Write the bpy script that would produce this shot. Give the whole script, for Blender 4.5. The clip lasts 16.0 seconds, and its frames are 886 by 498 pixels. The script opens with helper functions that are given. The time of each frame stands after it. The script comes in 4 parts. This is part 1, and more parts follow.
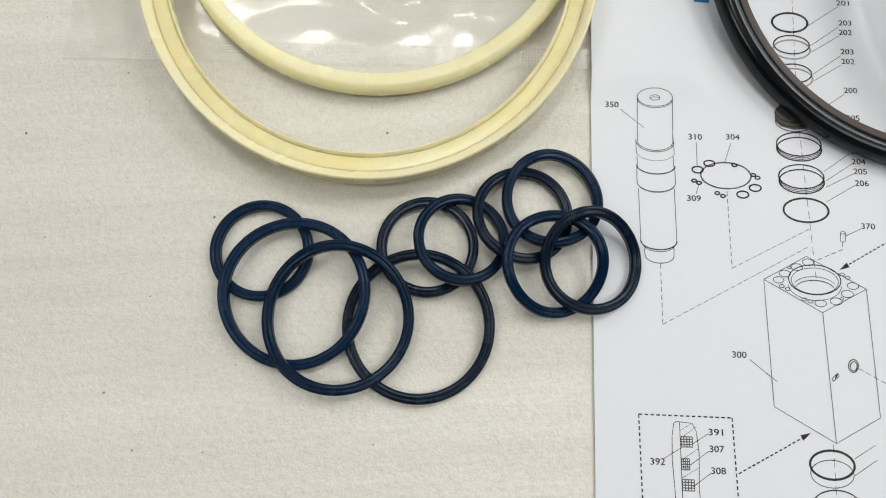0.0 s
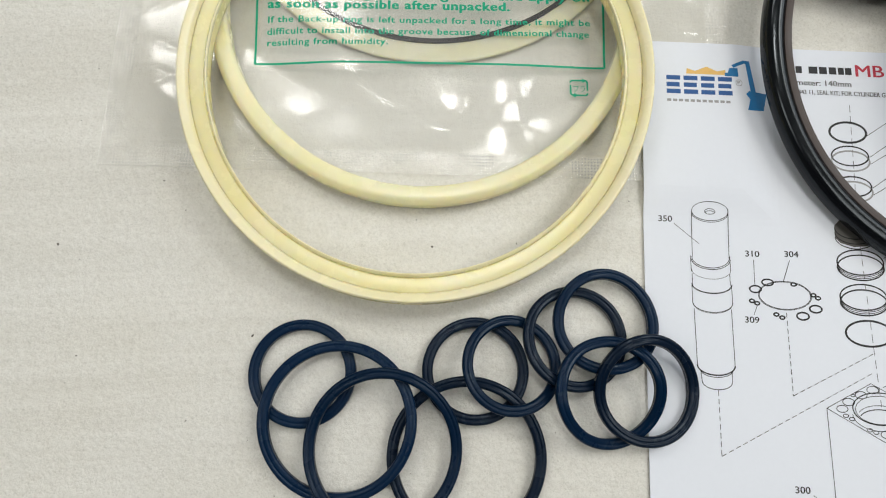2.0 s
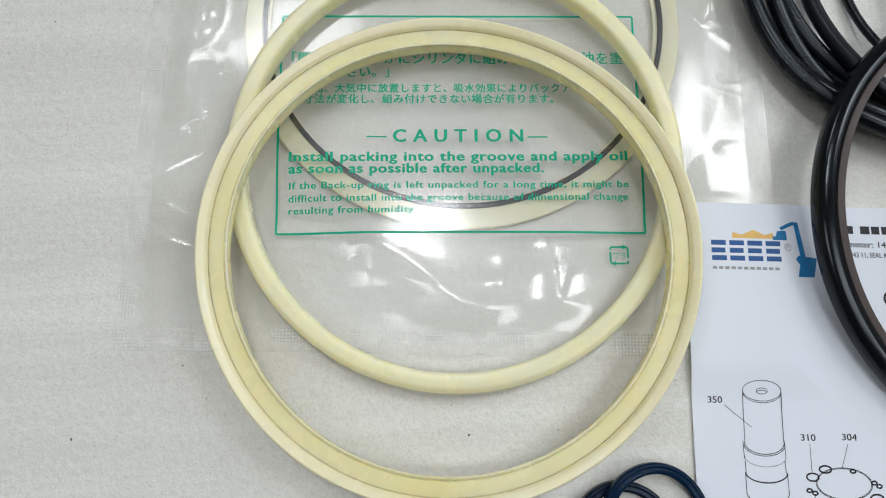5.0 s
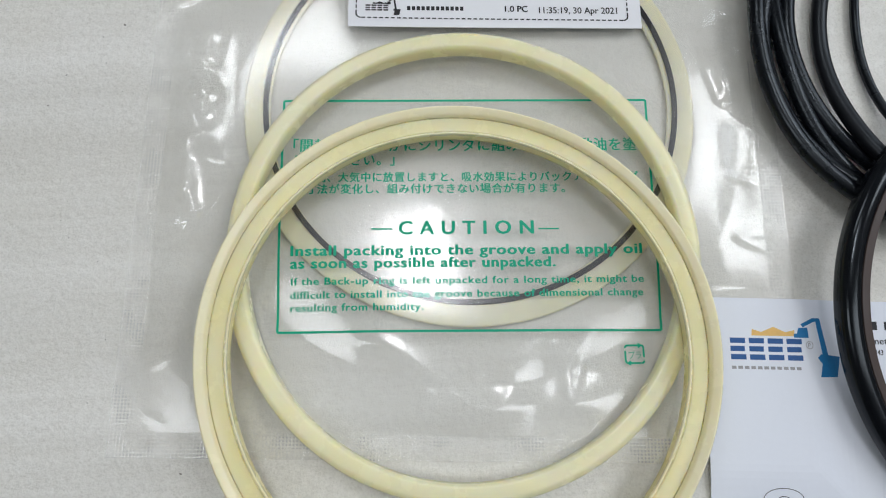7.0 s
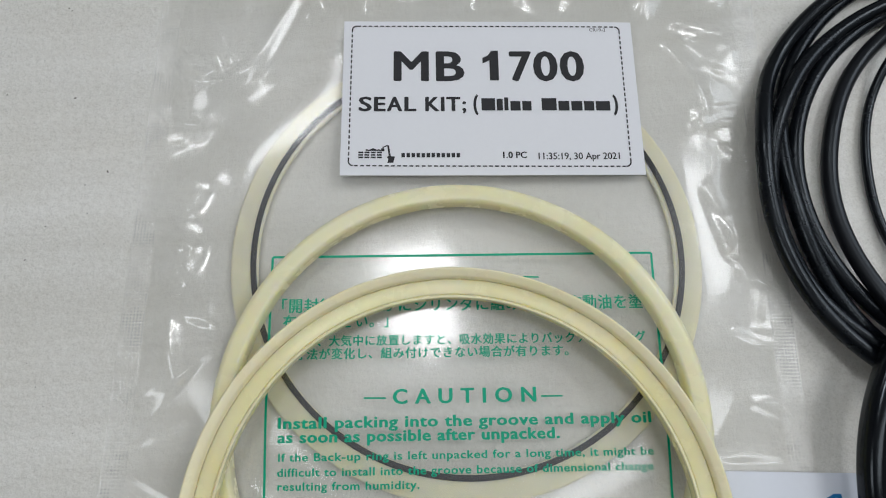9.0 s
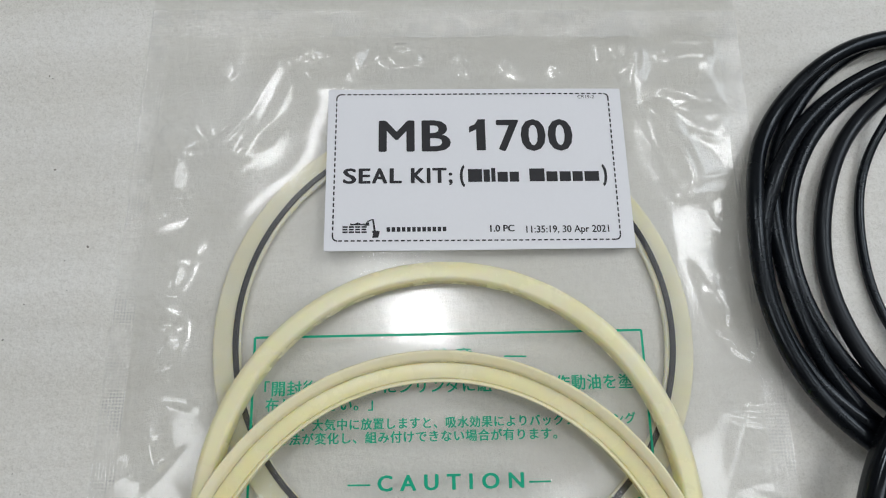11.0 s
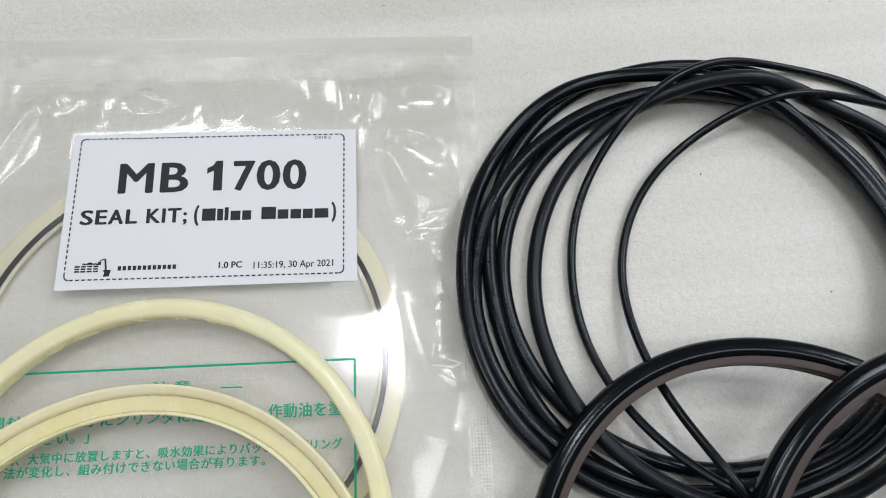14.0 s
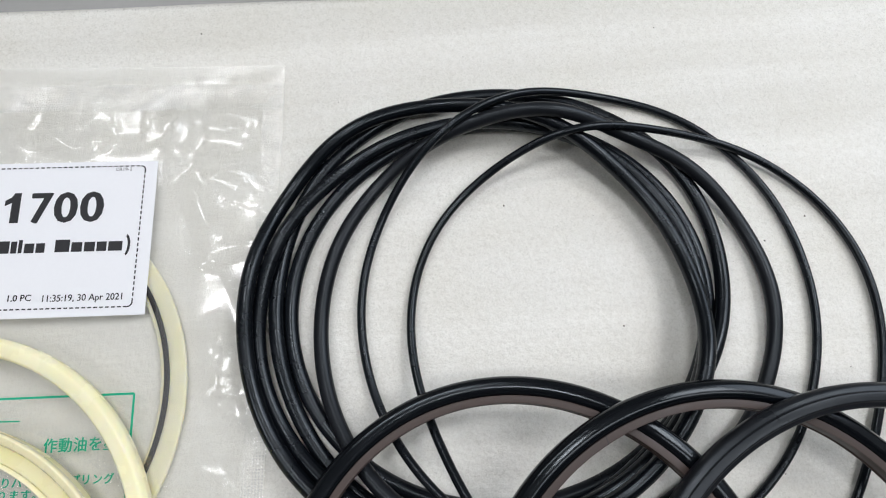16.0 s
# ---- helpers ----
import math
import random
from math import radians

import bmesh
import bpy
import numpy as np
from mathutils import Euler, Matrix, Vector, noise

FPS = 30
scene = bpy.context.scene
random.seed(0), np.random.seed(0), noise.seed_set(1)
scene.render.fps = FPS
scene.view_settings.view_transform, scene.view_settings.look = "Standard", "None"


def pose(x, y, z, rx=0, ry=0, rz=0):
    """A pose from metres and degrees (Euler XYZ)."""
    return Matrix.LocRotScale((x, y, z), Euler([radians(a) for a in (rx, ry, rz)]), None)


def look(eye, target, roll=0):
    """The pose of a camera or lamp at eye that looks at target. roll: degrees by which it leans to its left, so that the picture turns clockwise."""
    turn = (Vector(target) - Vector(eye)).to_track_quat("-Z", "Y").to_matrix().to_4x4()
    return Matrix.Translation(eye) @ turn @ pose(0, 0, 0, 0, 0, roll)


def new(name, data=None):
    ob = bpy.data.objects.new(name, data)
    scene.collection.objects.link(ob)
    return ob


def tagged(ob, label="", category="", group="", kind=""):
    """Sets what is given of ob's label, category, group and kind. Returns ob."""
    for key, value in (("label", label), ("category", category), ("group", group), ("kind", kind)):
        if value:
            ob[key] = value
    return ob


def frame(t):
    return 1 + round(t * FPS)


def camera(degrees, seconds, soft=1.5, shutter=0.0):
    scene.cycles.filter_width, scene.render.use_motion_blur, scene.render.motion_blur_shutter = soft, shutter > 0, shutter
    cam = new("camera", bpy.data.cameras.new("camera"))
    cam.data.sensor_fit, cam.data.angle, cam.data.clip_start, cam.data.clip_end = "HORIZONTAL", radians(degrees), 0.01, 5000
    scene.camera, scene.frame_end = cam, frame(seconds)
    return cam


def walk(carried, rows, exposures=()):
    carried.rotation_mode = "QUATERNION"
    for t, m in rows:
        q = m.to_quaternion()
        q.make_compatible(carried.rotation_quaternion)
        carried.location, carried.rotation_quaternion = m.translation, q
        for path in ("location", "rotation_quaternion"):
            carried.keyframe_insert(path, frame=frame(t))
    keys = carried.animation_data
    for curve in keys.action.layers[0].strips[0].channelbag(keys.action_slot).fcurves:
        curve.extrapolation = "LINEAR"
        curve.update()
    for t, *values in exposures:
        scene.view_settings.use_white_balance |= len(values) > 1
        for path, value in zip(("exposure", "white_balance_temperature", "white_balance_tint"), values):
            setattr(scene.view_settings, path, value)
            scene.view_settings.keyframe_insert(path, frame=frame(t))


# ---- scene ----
# ---------------------------------------------------------------- camera
cam = camera(68.0, 16.0, soft=1.1)
ROWS = [
    (0.0, 0.0005, -0.0020, 0.2069, 11.40, -0.23, -2.97),
    (0.5, -0.0012, 0.0063, 0.2067, 11.59, -0.36, -2.80),
    (1.0, -0.0043, 0.0135, 0.2063, 11.66, -0.33, -2.68),
    (1.5, -0.0080, 0.0231, 0.2061, 12.12, -0.26, -2.49),
    (2.0, -0.0123, 0.0333, 0.2056, 12.57, -0.21, -2.47),
    (2.5, -0.0167, 0.0438, 0.2070, 12.98, -0.16, -2.52),
    (3.0, -0.0190, 0.0551, 0.2072, 13.24, -0.32, -2.73),
    (3.5, -0.0210, 0.0664, 0.2063, 13.20, -0.44, -2.95),
    (6.0, -0.0210, 0.1073, 0.2062, 12.46, -0.12, -3.61),
    (6.5, -0.0216, 0.1156, 0.2059, 12.92, -0.21, -3.64),
    (7.0, -0.0218, 0.1225, 0.2049, 12.94, -0.25, -3.61),
    (7.5, -0.0202, 0.1332, 0.2055, 13.66, -0.55, -3.68),
    (8.0, -0.0208, 0.1442, 0.2055, 14.23, -0.41, -3.66),
    (8.5, -0.0196, 0.1545, 0.2049, 14.67, -0.38, -3.81),
    (9.0, -0.0183, 0.1662, 0.2046, 15.25, -0.29, -3.92),
    (9.5, -0.0139, 0.1774, 0.2058, 15.77, -0.68, -4.07),
    (10.0, -0.0134, 0.1855, 0.2063, 15.55, -0.48, -4.07),
    (12.5, 0.0049, 0.1903, 0.2129, 15.97, -0.07, -4.64),
    (13.0, 0.0264, 0.1878, 0.2168, 16.44, -0.70, -4.92),
    (13.5, 0.0509, 0.1859, 0.2194, 16.81, -1.39, -5.47),
    (14.0, 0.0730, 0.1847, 0.2214, 16.91, -1.40, -5.80),
    (14.5, 0.0956, 0.1837, 0.2237, 16.80, -1.65, -6.09),
    (15.0, 0.1175, 0.1855, 0.2269, 16.98, -1.97, -6.14),
    (15.5, 0.1348, 0.1886, 0.2274, 16.79, -1.46, -5.90),
    (16.0, 0.1503, 0.1909, 0.2271, 16.23, -0.63, -5.45),
]
EXPOSURES = [(0.0, -0.52, 6600, 8), (2.0, -0.53, 6450, 8), (3.5, -0.62, 6150, 8), (6.0, -0.75, 5950, 9), (7.0, -0.82, 5950, 10), (8.5, -1.00, 5950, 10), (9.5, -0.95, 6000, 10), (10.0, -0.92, 6000, 10), (12.5, -0.92, 6050, 10.5), (14.0, -0.65, 6050, 11.5), (16.0, -0.42, 6050, 11.5)]
walk(cam, [(t, pose(x, y, z, rx, ry, rz)) for t, x, y, z, rx, ry, rz in ROWS], EXPOSURES)

# ---------------------------------------------------------------- light
world = bpy.data.worlds.new("room_air")
world.use_nodes = True
world.node_tree.nodes["Background"].inputs["Color"].default_value = (0.9, 0.95, 1.0, 1)
world.node_tree.nodes["Background"].inputs["Strength"].default_value = 0.15
scene.world = world


def area_lamp(name, eye, target, sx, sy, watts, colour):
    data = bpy.data.lights.new(name, "AREA")
    data.shape, data.size, data.size_y, data.energy, data.color = "RECTANGLE", sx, sy, watts, colour
    ob = new(name, data)
    ob.matrix_world = look(eye, target)
    return ob


# First lamp follows its reflection in the film; the other four are added.
for x, y, sx, sy, watts in ((0.0, 0.68, 0.28, 0.40, 17), (1.35, -0.40, 1.8, 0.5, 28), (-1.80, -0.30, 1.8, 0.5, 27), (-0.85, 1.75, 1.2, 0.3, 24), (1.85, 1.05, 1.0, 0.9, 46)):
    area_lamp("overhead_light", (x, y, 2.60), (x, y, 0), sx, sy, watts, (1.0, 0.97, 0.92))
# Added cool side light from the east; that wall has no window.
area_lamp("east_side_light", (2.35, 1.10, 1.45), (0, 0.2, 0.2), 1.5, 1.3, 30, (0.92, 0.96, 1.0))

# ---------------------------------------------------------------- materials


def material(name, colour, rough=0.5, metal=0.0, spec=0.5):
    m = bpy.data.materials.new(name)
    m.use_nodes = True
    b = m.node_tree.nodes["Principled BSDF"]
    b.inputs["Base Color"].default_value = (*colour, 1)
    b.inputs["Roughness"].default_value = rough
    b.inputs["Metallic"].default_value = metal
    b.inputs["Specular IOR Level"].default_value = spec
    return m, m.node_tree, b


def node(tree, kind, **values):
    n = tree.nodes.new(kind)
    for key, value in values.items():
        n.inputs[key.replace("_", " ")].default_value = value
    return n


def coords(tree, scale=(1, 1, 1), turn=0.0):
    tc = tree.nodes.new("ShaderNodeTexCoord")
    mp = tree.nodes.new("ShaderNodeMapping")
    mp.inputs["Scale"].default_value = scale
    mp.inputs["Rotation"].default_value = (0, 0, radians(turn))
    tree.links.new(tc.outputs["Object"], mp.inputs["Vector"])
    return mp.outputs["Vector"]


def noise_tex(tree, vec, scale, detail=3.0, rough=0.5):
    n = tree.nodes.new("ShaderNodeTexNoise")
    n.inputs["Scale"].default_value, n.inputs["Detail"].default_value, n.inputs["Roughness"].default_value = scale, detail, rough
    tree.links.new(vec, n.inputs["Vector"])
    return n.outputs["Fac"]


def ramp(tree, fac, stops):
    r = tree.nodes.new("ShaderNodeValToRGB")
    for i, (at, col) in enumerate(stops):
        e = r.color_ramp.elements[i] if i < 2 else r.color_ramp.elements.new(at)
        e.position, e.color = at, (*col, 1) if len(col) == 3 else col
    tree.links.new(fac, r.inputs["Fac"])
    return r.outputs["Color"]


def math_node(tree, op, a, b):
    n = tree.nodes.new("ShaderNodeMath")
    n.operation = op
    for i, v in enumerate((a, b)):
        if isinstance(v, (int, float)):
            n.inputs[i].default_value = v
        else:
            tree.links.new(v, n.inputs[i])
    return n.outputs["Value"]


def bump(tree, bsdf, height, strength, distance, before=None):
    n = tree.nodes.new("ShaderNodeBump")
    n.inputs["Strength"].default_value, n.inputs["Distance"].default_value = strength, distance
    tree.links.new(height, n.inputs["Height"])
    if before:
        tree.links.new(before, n.inputs["Normal"])
    tree.links.new(n.outputs["Normal"], bsdf.inputs["Normal"])
    return n.outputs["Normal"]


def mixed(tree, a, b, fac, blend="MIX"):
    n = tree.nodes.new("ShaderNodeMix")
    n.data_type, n.blend_type = "RGBA", blend
    for sock, v in ((n.inputs[0], fac), (n.inputs[6], a), (n.inputs[7], b)):
        if isinstance(v, (tuple, float, int)):
            sock.default_value = v if not isinstance(v, tuple) else (*v, 1)
        else:
            tree.links.new(v, sock)
    return n.outputs[2]


def foam_material():
    m, t, b = material("white_packing_foam", (0.74, 0.73, 0.69), 0.42, spec=0.6)
    v = coords(t, turn=2.5)
    fine = noise_tex(t, v, 1350, 3, 0.75)
    mid = noise_tex(t, v, 420, 3, 0.6)
    glint = noise_tex(t, v, 1500, 1)
    stripes = noise_tex(t, coords(t, (2.2, 55, 1), 2.5), 1.0, 4, 0.6)
    bands = noise_tex(t, coords(t, (1.2, 14, 1), 2.5), 1.0, 2, 0.5)
    blotch = noise_tex(t, v, 22, 4, 0.6)
    dirt = noise_tex(t, coords(t, (0.6, 1, 1), 10), 38, 7, 0.75)
    col = mixed(t, (0.745, 0.735, 0.69), (0.845, 0.84, 0.805), ramp(t, stripes, [(0.3, (0, 0, 0)), (0.7, (1, 1, 1))]))
    col = mixed(t, col, ramp(t, bands, [(0.32, (0.925, 0.925, 0.92)), (0.66, (1, 1, 1))]), 1.0, "MULTIPLY")
    col = mixed(t, col, ramp(t, blotch, [(0.3, (0.965, 0.955, 0.93)), (0.7, (1, 1, 1))]), 1.0, "MULTIPLY")
    col = mixed(t, col, ramp(t, fine, [(0.32, (0.885, 0.885, 0.875)), (0.60, (1, 1, 1))]), 1.0, "MULTIPLY")
    col = mixed(t, col, ramp(t, mid, [(0.32, (0.95, 0.945, 0.935)), (0.58, (1, 1, 1))]), 1.0, "MULTIPLY")
    col = mixed(t, col, ramp(t, dirt, [(0.0, (1, 1, 1)), (0.70, (1, 1, 1)), (0.80, (0.74, 0.72, 0.68))]), 1.0, "MULTIPLY")
    t.links.new(col, b.inputs["Base Color"])
    t.links.new(ramp(t, glint, [(0.56, (0.42,) * 3), (0.66, (0.08,) * 3)]), b.inputs["Roughness"])
    n1 = bump(t, b, stripes, 0.35, 0.0025)
    n2 = bump(t, b, mid, 0.6, 0.0006, n1)
    bump(t, b, fine, 0.55, 0.00035, n2)
    return m


def rubber_material(name, colour, rough, dust=0.25, tint=(0.10, 0.10, 0.11), spec=0.4):
    m, t, b = material(name, colour, rough, spec=spec)
    v = coords(t)
    big, fine = noise_tex(t, v, 60, 4, 0.6), noise_tex(t, v, 900, 3)
    info = t.nodes.new("ShaderNodeObjectInfo")
    col = mixed(t, colour, tuple(c * 1.5 + 0.002 for c in colour), info.outputs["Random"])
    col = mixed(t, col, tint, math_node(t, "MULTIPLY", ramp(t, big, [(0.45, (0, 0, 0)), (0.8, (1, 1, 1))]), dust))
    t.links.new(col, b.inputs["Base Color"])
    t.links.new(ramp(t, big, [(0.3, (rough * 0.8,) * 3), (0.75, (min(1, rough * 1.3),) * 3)]), b.inputs["Roughness"])
    # Blue tint puts the colour of cool side light into the highlights.
    b.inputs["Specular Tint"].default_value = (0.84, 0.93, 1.0, 1)
    bump(t, b, fine, 0.05, 0.0003)
    return m


def urethane_material(name, colour, deep, depth=0.007, share=0.85):
    m, t, b = material(name, colour, 0.33, spec=0.38)
    v = coords(t)
    cloud = noise_tex(t, v, 40, 3, 0.5)
    t.links.new(mixed(t, colour, deep, ramp(t, cloud, [(0.35, (0, 0, 0)), (0.75, (1, 1, 1))])), b.inputs["Base Color"])
    b.inputs["Subsurface Weight"].default_value = share
    b.inputs["Subsurface Radius"].default_value = (1.0, 0.85, 0.45)
    b.inputs["Subsurface Scale"].default_value = depth
    t.links.new(ramp(t, noise_tex(t, v, 90, 4, 0.6), [(0.3, (0.20,) * 3), (0.75, (0.33,) * 3)]), b.inputs["Roughness"])
    bump(t, b, noise_tex(t, v, 350, 3), 0.10, 0.0004)
    return m


def paper_material(name, colour):
    m, t, b = material(name, colour, 0.55, spec=0.3)
    v = coords(t)
    fibre = noise_tex(t, v, 700, 4, 0.65)
    t.links.new(mixed(t, colour, tuple(c * 0.965 for c in colour), fibre), b.inputs["Base Color"])
    n1 = bump(t, b, noise_tex(t, v, 9, 2), 0.25, 0.004)
    bump(t, b, fibre, 0.08, 0.0002, n1)
    return m


def ink_material(name, colour, rough=0.55):
    m, t, b = material(name, colour, rough, spec=0.3)
    t.links.new(mixed(t, colour, tuple(min(1, c * 1.25 + 0.01) for c in colour), noise_tex(t, coords(t), 600, 3)), b.inputs["Base Color"])
    return m


def film_material(name, rough, milk, shine, dots=0.0):
    """Thin clear film; dots: how much white paints glints on a heat seal's embossed knobs."""
    m = bpy.data.materials.new(name)
    m.use_nodes = True
    t = m.node_tree
    t.nodes.remove(t.nodes["Principled BSDF"])
    out = t.nodes["Material Output"]
    clear = node(t, "ShaderNodeBsdfTransparent", Color=(0.984, 0.984, 0.979, 1))
    haze = node(t, "ShaderNodeBsdfDiffuse", Color=(0.93, 0.94, 0.93, 1))
    gloss = node(t, "ShaderNodeBsdfGlossy", Color=(1, 1, 1, 1), Roughness=rough)
    soft = node(t, "ShaderNodeBsdfGlossy", Color=(1, 1, 1, 1), Roughness=rough * 2.2)
    both = node(t, "ShaderNodeMixShader", Fac=0.6)
    t.links.new(gloss.outputs[0], both.inputs[1])
    t.links.new(soft.outputs[0], both.inputs[2])
    edge_on = node(t, "ShaderNodeLayerWeight", Blend=0.5)
    grazing = math_node(t, "MULTIPLY", math_node(t, "POWER", edge_on.outputs["Facing"], 5.0), 0.9)
    strong = math_node(t, "MULTIPLY", math_node(t, "ADD", grazing, 0.053), shine)
    a, b = t.nodes.new("ShaderNodeMixShader"), t.nodes.new("ShaderNodeMixShader")
    a.inputs[0].default_value = milk
    v = coords(t, turn=4)
    t.links.new(clear.outputs[0], a.inputs[1])
    t.links.new(haze.outputs[0], a.inputs[2])
    t.links.new(strong, b.inputs[0])
    t.links.new(a.outputs[0], b.inputs[1])
    t.links.new(both.outputs[0], b.inputs[2])
    t.links.new(b.outputs[0], out.inputs["Surface"])
    if dots:
        wx, wy = [t.nodes.new("ShaderNodeTexWave") for _ in "xy"]
        wx.bands_direction, wy.bands_direction = "X", "Y"
        for w in (wx, wy):
            w.inputs["Scale"].default_value = 300
            t.links.new(v, w.inputs["Vector"])
        knobs = math_node(t, "MULTIPLY", wx.outputs["Fac"], wy.outputs["Fac"])
        # Patches where knobs would catch the lamps, put in as white haze.
        glint_patch = ramp(t, noise_tex(t, coords(t), 70, 3), [(0.47, (0, 0, 0)), (0.62, (1, 1, 1))])
        knob_glint = math_node(t, "MULTIPLY", ramp(t, knobs, [(0.25, (0.12, 0.12, 0.12)), (0.55, (1, 1, 1))]), glint_patch)
        t.links.new(math_node(t, "ADD", math_node(t, "MULTIPLY", knob_glint, dots), milk), a.inputs[0])
        n1 = bump(t, gloss, knobs, 1.0, 0.00010)
        last = bump(t, gloss, noise_tex(t, v, 55, 1), 0.6, 0.004, n1)
    else:
        last = bump(t, gloss, noise_tex(t, v, 45, 1), 0.15, 0.002)
    t.links.new(last, soft.inputs["Normal"])
    return m


FOAM = foam_material()
BLACK = rubber_material("black_nitrile_rubber", (0.0022, 0.0030, 0.0046), 0.25, 0.02, (0.03, 0.035, 0.045), spec=0.32)
BLACK_GLOSS = rubber_material("glossy_black_rubber", (0.0018, 0.0024, 0.0036), 0.17, 0.02, (0.03, 0.035, 0.045), spec=0.30)
BLACK_DULL = rubber_material("dusty_black_rubber", (0.0060, 0.0068, 0.0088), 0.32, 0.06, (0.06, 0.065, 0.08), spec=0.30)
NAVY = rubber_material("navy_rubber", (0.0004, 0.0090, 0.0290), 0.27, 0.04, (0.003, 0.013, 0.035), 0.17)
NAVY_DARK = rubber_material("blackened_navy_rubber", (0.0006, 0.0052, 0.0160), 0.26, 0.04, (0.003, 0.010, 0.020), 0.22)
BROWN = rubber_material("brown_filled_ptfe", (0.054, 0.036, 0.029), 0.5, 0.2, (0.14, 0.10, 0.085))
BLACK_PTFE = rubber_material("dark_brown_ptfe", (0.015, 0.011, 0.010), 0.42, 0.06)
CREAM = urethane_material("cream_urethane", (0.89, 0.81, 0.49), (0.86, 0.77, 0.39))
CREAM_PALE = urethane_material("pale_cream_urethane", (0.895, 0.838, 0.585), (0.87, 0.80, 0.485))
# Same urethane in a paler cream, painting in light through the thin lips.
CREAM_LIT_LIP = urethane_material("lit_lip_urethane", (0.90, 0.84, 0.59), (0.885, 0.81, 0.51), 0.0015, 0.3)
CREAM_PLASTIC = urethane_material("cream_backup_plastic", (0.84, 0.79, 0.58), (0.82, 0.755, 0.51), 0.004, 0.7)
PAPER = paper_material("white_office_paper", (0.78, 0.815, 0.89))
LABEL_PAPER = paper_material("white_label_paper", (0.82, 0.83, 0.86))
INK = ink_material("black_printing_ink", (0.015, 0.015, 0.018))
GREY_INK = ink_material("grey_printing_ink", (0.28, 0.28, 0.29))
RED_INK = ink_material("dark_red_printing_ink", (0.40, 0.025, 0.05))
BLUE_INK = ink_material("blue_printing_ink", (0.020, 0.085, 0.26))
SKY_INK = ink_material("bright_blue_printing_ink", (0.015, 0.15, 0.36))
GOLD_INK = ink_material("ochre_printing_ink", (0.70, 0.45, 0.14))
GREEN_INK = ink_material("green_printing_ink", (0.0, 0.33, 0.185), 0.4)
FILM = film_material("clear_plastic_film", 0.095, 0.045, 1.3)
BACK_FILM = film_material("clear_plastic_back_film", 0.2, 0.0, 0.25)
SEAL = film_material("embossed_heat_seal", 0.15, 0.03, 1.7, dots=0.30)
TOP_SEAL = film_material("embossed_top_seal", 0.15, 0.04, 1.9, dots=0.50)
CONCRETE, ct, cb = material("grey_floor_paint", (0.30, 0.30, 0.29), 0.5)
ct.links.new(mixed(ct, (0.26, 0.26, 0.25), (0.34, 0.34, 0.33), noise_tex(ct, coords(ct), 30, 5)), cb.inputs["Base Color"])
bump(ct, cb, noise_tex(ct, coords(ct), 250, 4), 0.2, 0.001)
WALL, wt, wb = material("unseen_room_grey", (0.26, 0.26, 0.255), 0.7)
wt.links.new(mixed(wt, (0.24, 0.24, 0.235), (0.28, 0.28, 0.275), noise_tex(wt, coords(wt), 6, 4)), wb.inputs["Base Color"])

# ---------------------------------------------------------------- helpers


def finish(ob, mat, smooth=False):
    ob.data.materials.append(mat)
    if smooth:
        ob.data.polygons.foreach_set("use_smooth", [True] * len(ob.data.polygons))
    return ob


def mesh_object(name, verts, faces, mat, parent=None, label="", smooth=False):
    me = bpy.data.meshes.new(name)
    me.from_pydata([tuple(v) for v in verts], [], faces)
    me.update()
    ob = finish(new(name, me), mat, smooth)
    if parent:
        ob.parent = parent
    if label:
        ob["label"] = label
    return ob


def box(name, lo, hi, mat):
    x0, y0, z0, x1, y1, z1 = *lo, *hi
    v = [(x, y, z) for z in (z0, z1) for x, y in ((x0, y0), (x1, y0), (x1, y1), (x0, y1))]
    return mesh_object(name, v, [(0, 3, 2, 1), (4, 5, 6, 7), (0, 1, 5, 4), (1, 2, 6, 5), (2, 3, 7, 6), (3, 0, 4, 7)], mat)


def smoothstep(a, b, x):
    t = min(1.0, max(0.0, (x - a) / (b - a)))
    return t * t * (3 - 2 * t)


class Plane:
    """A printed sheet's own millimetres (x right, y down from its top left corner), laid into the world on a height function."""

    def __init__(self, x, y, turn, height, scale=1.0):
        self.k = scale / 1000
        self.x, self.y, self.c, self.s, self.height = x, y, math.cos(radians(turn)), math.sin(radians(turn)), height

    def __call__(self, u, v, lift=0.0):
        u, v = u * self.k, -v * self.k
        x, y = self.x + u * self.c - v * self.s, self.y + u * self.s + v * self.c
        return x, y, self.height(x, y) + lift


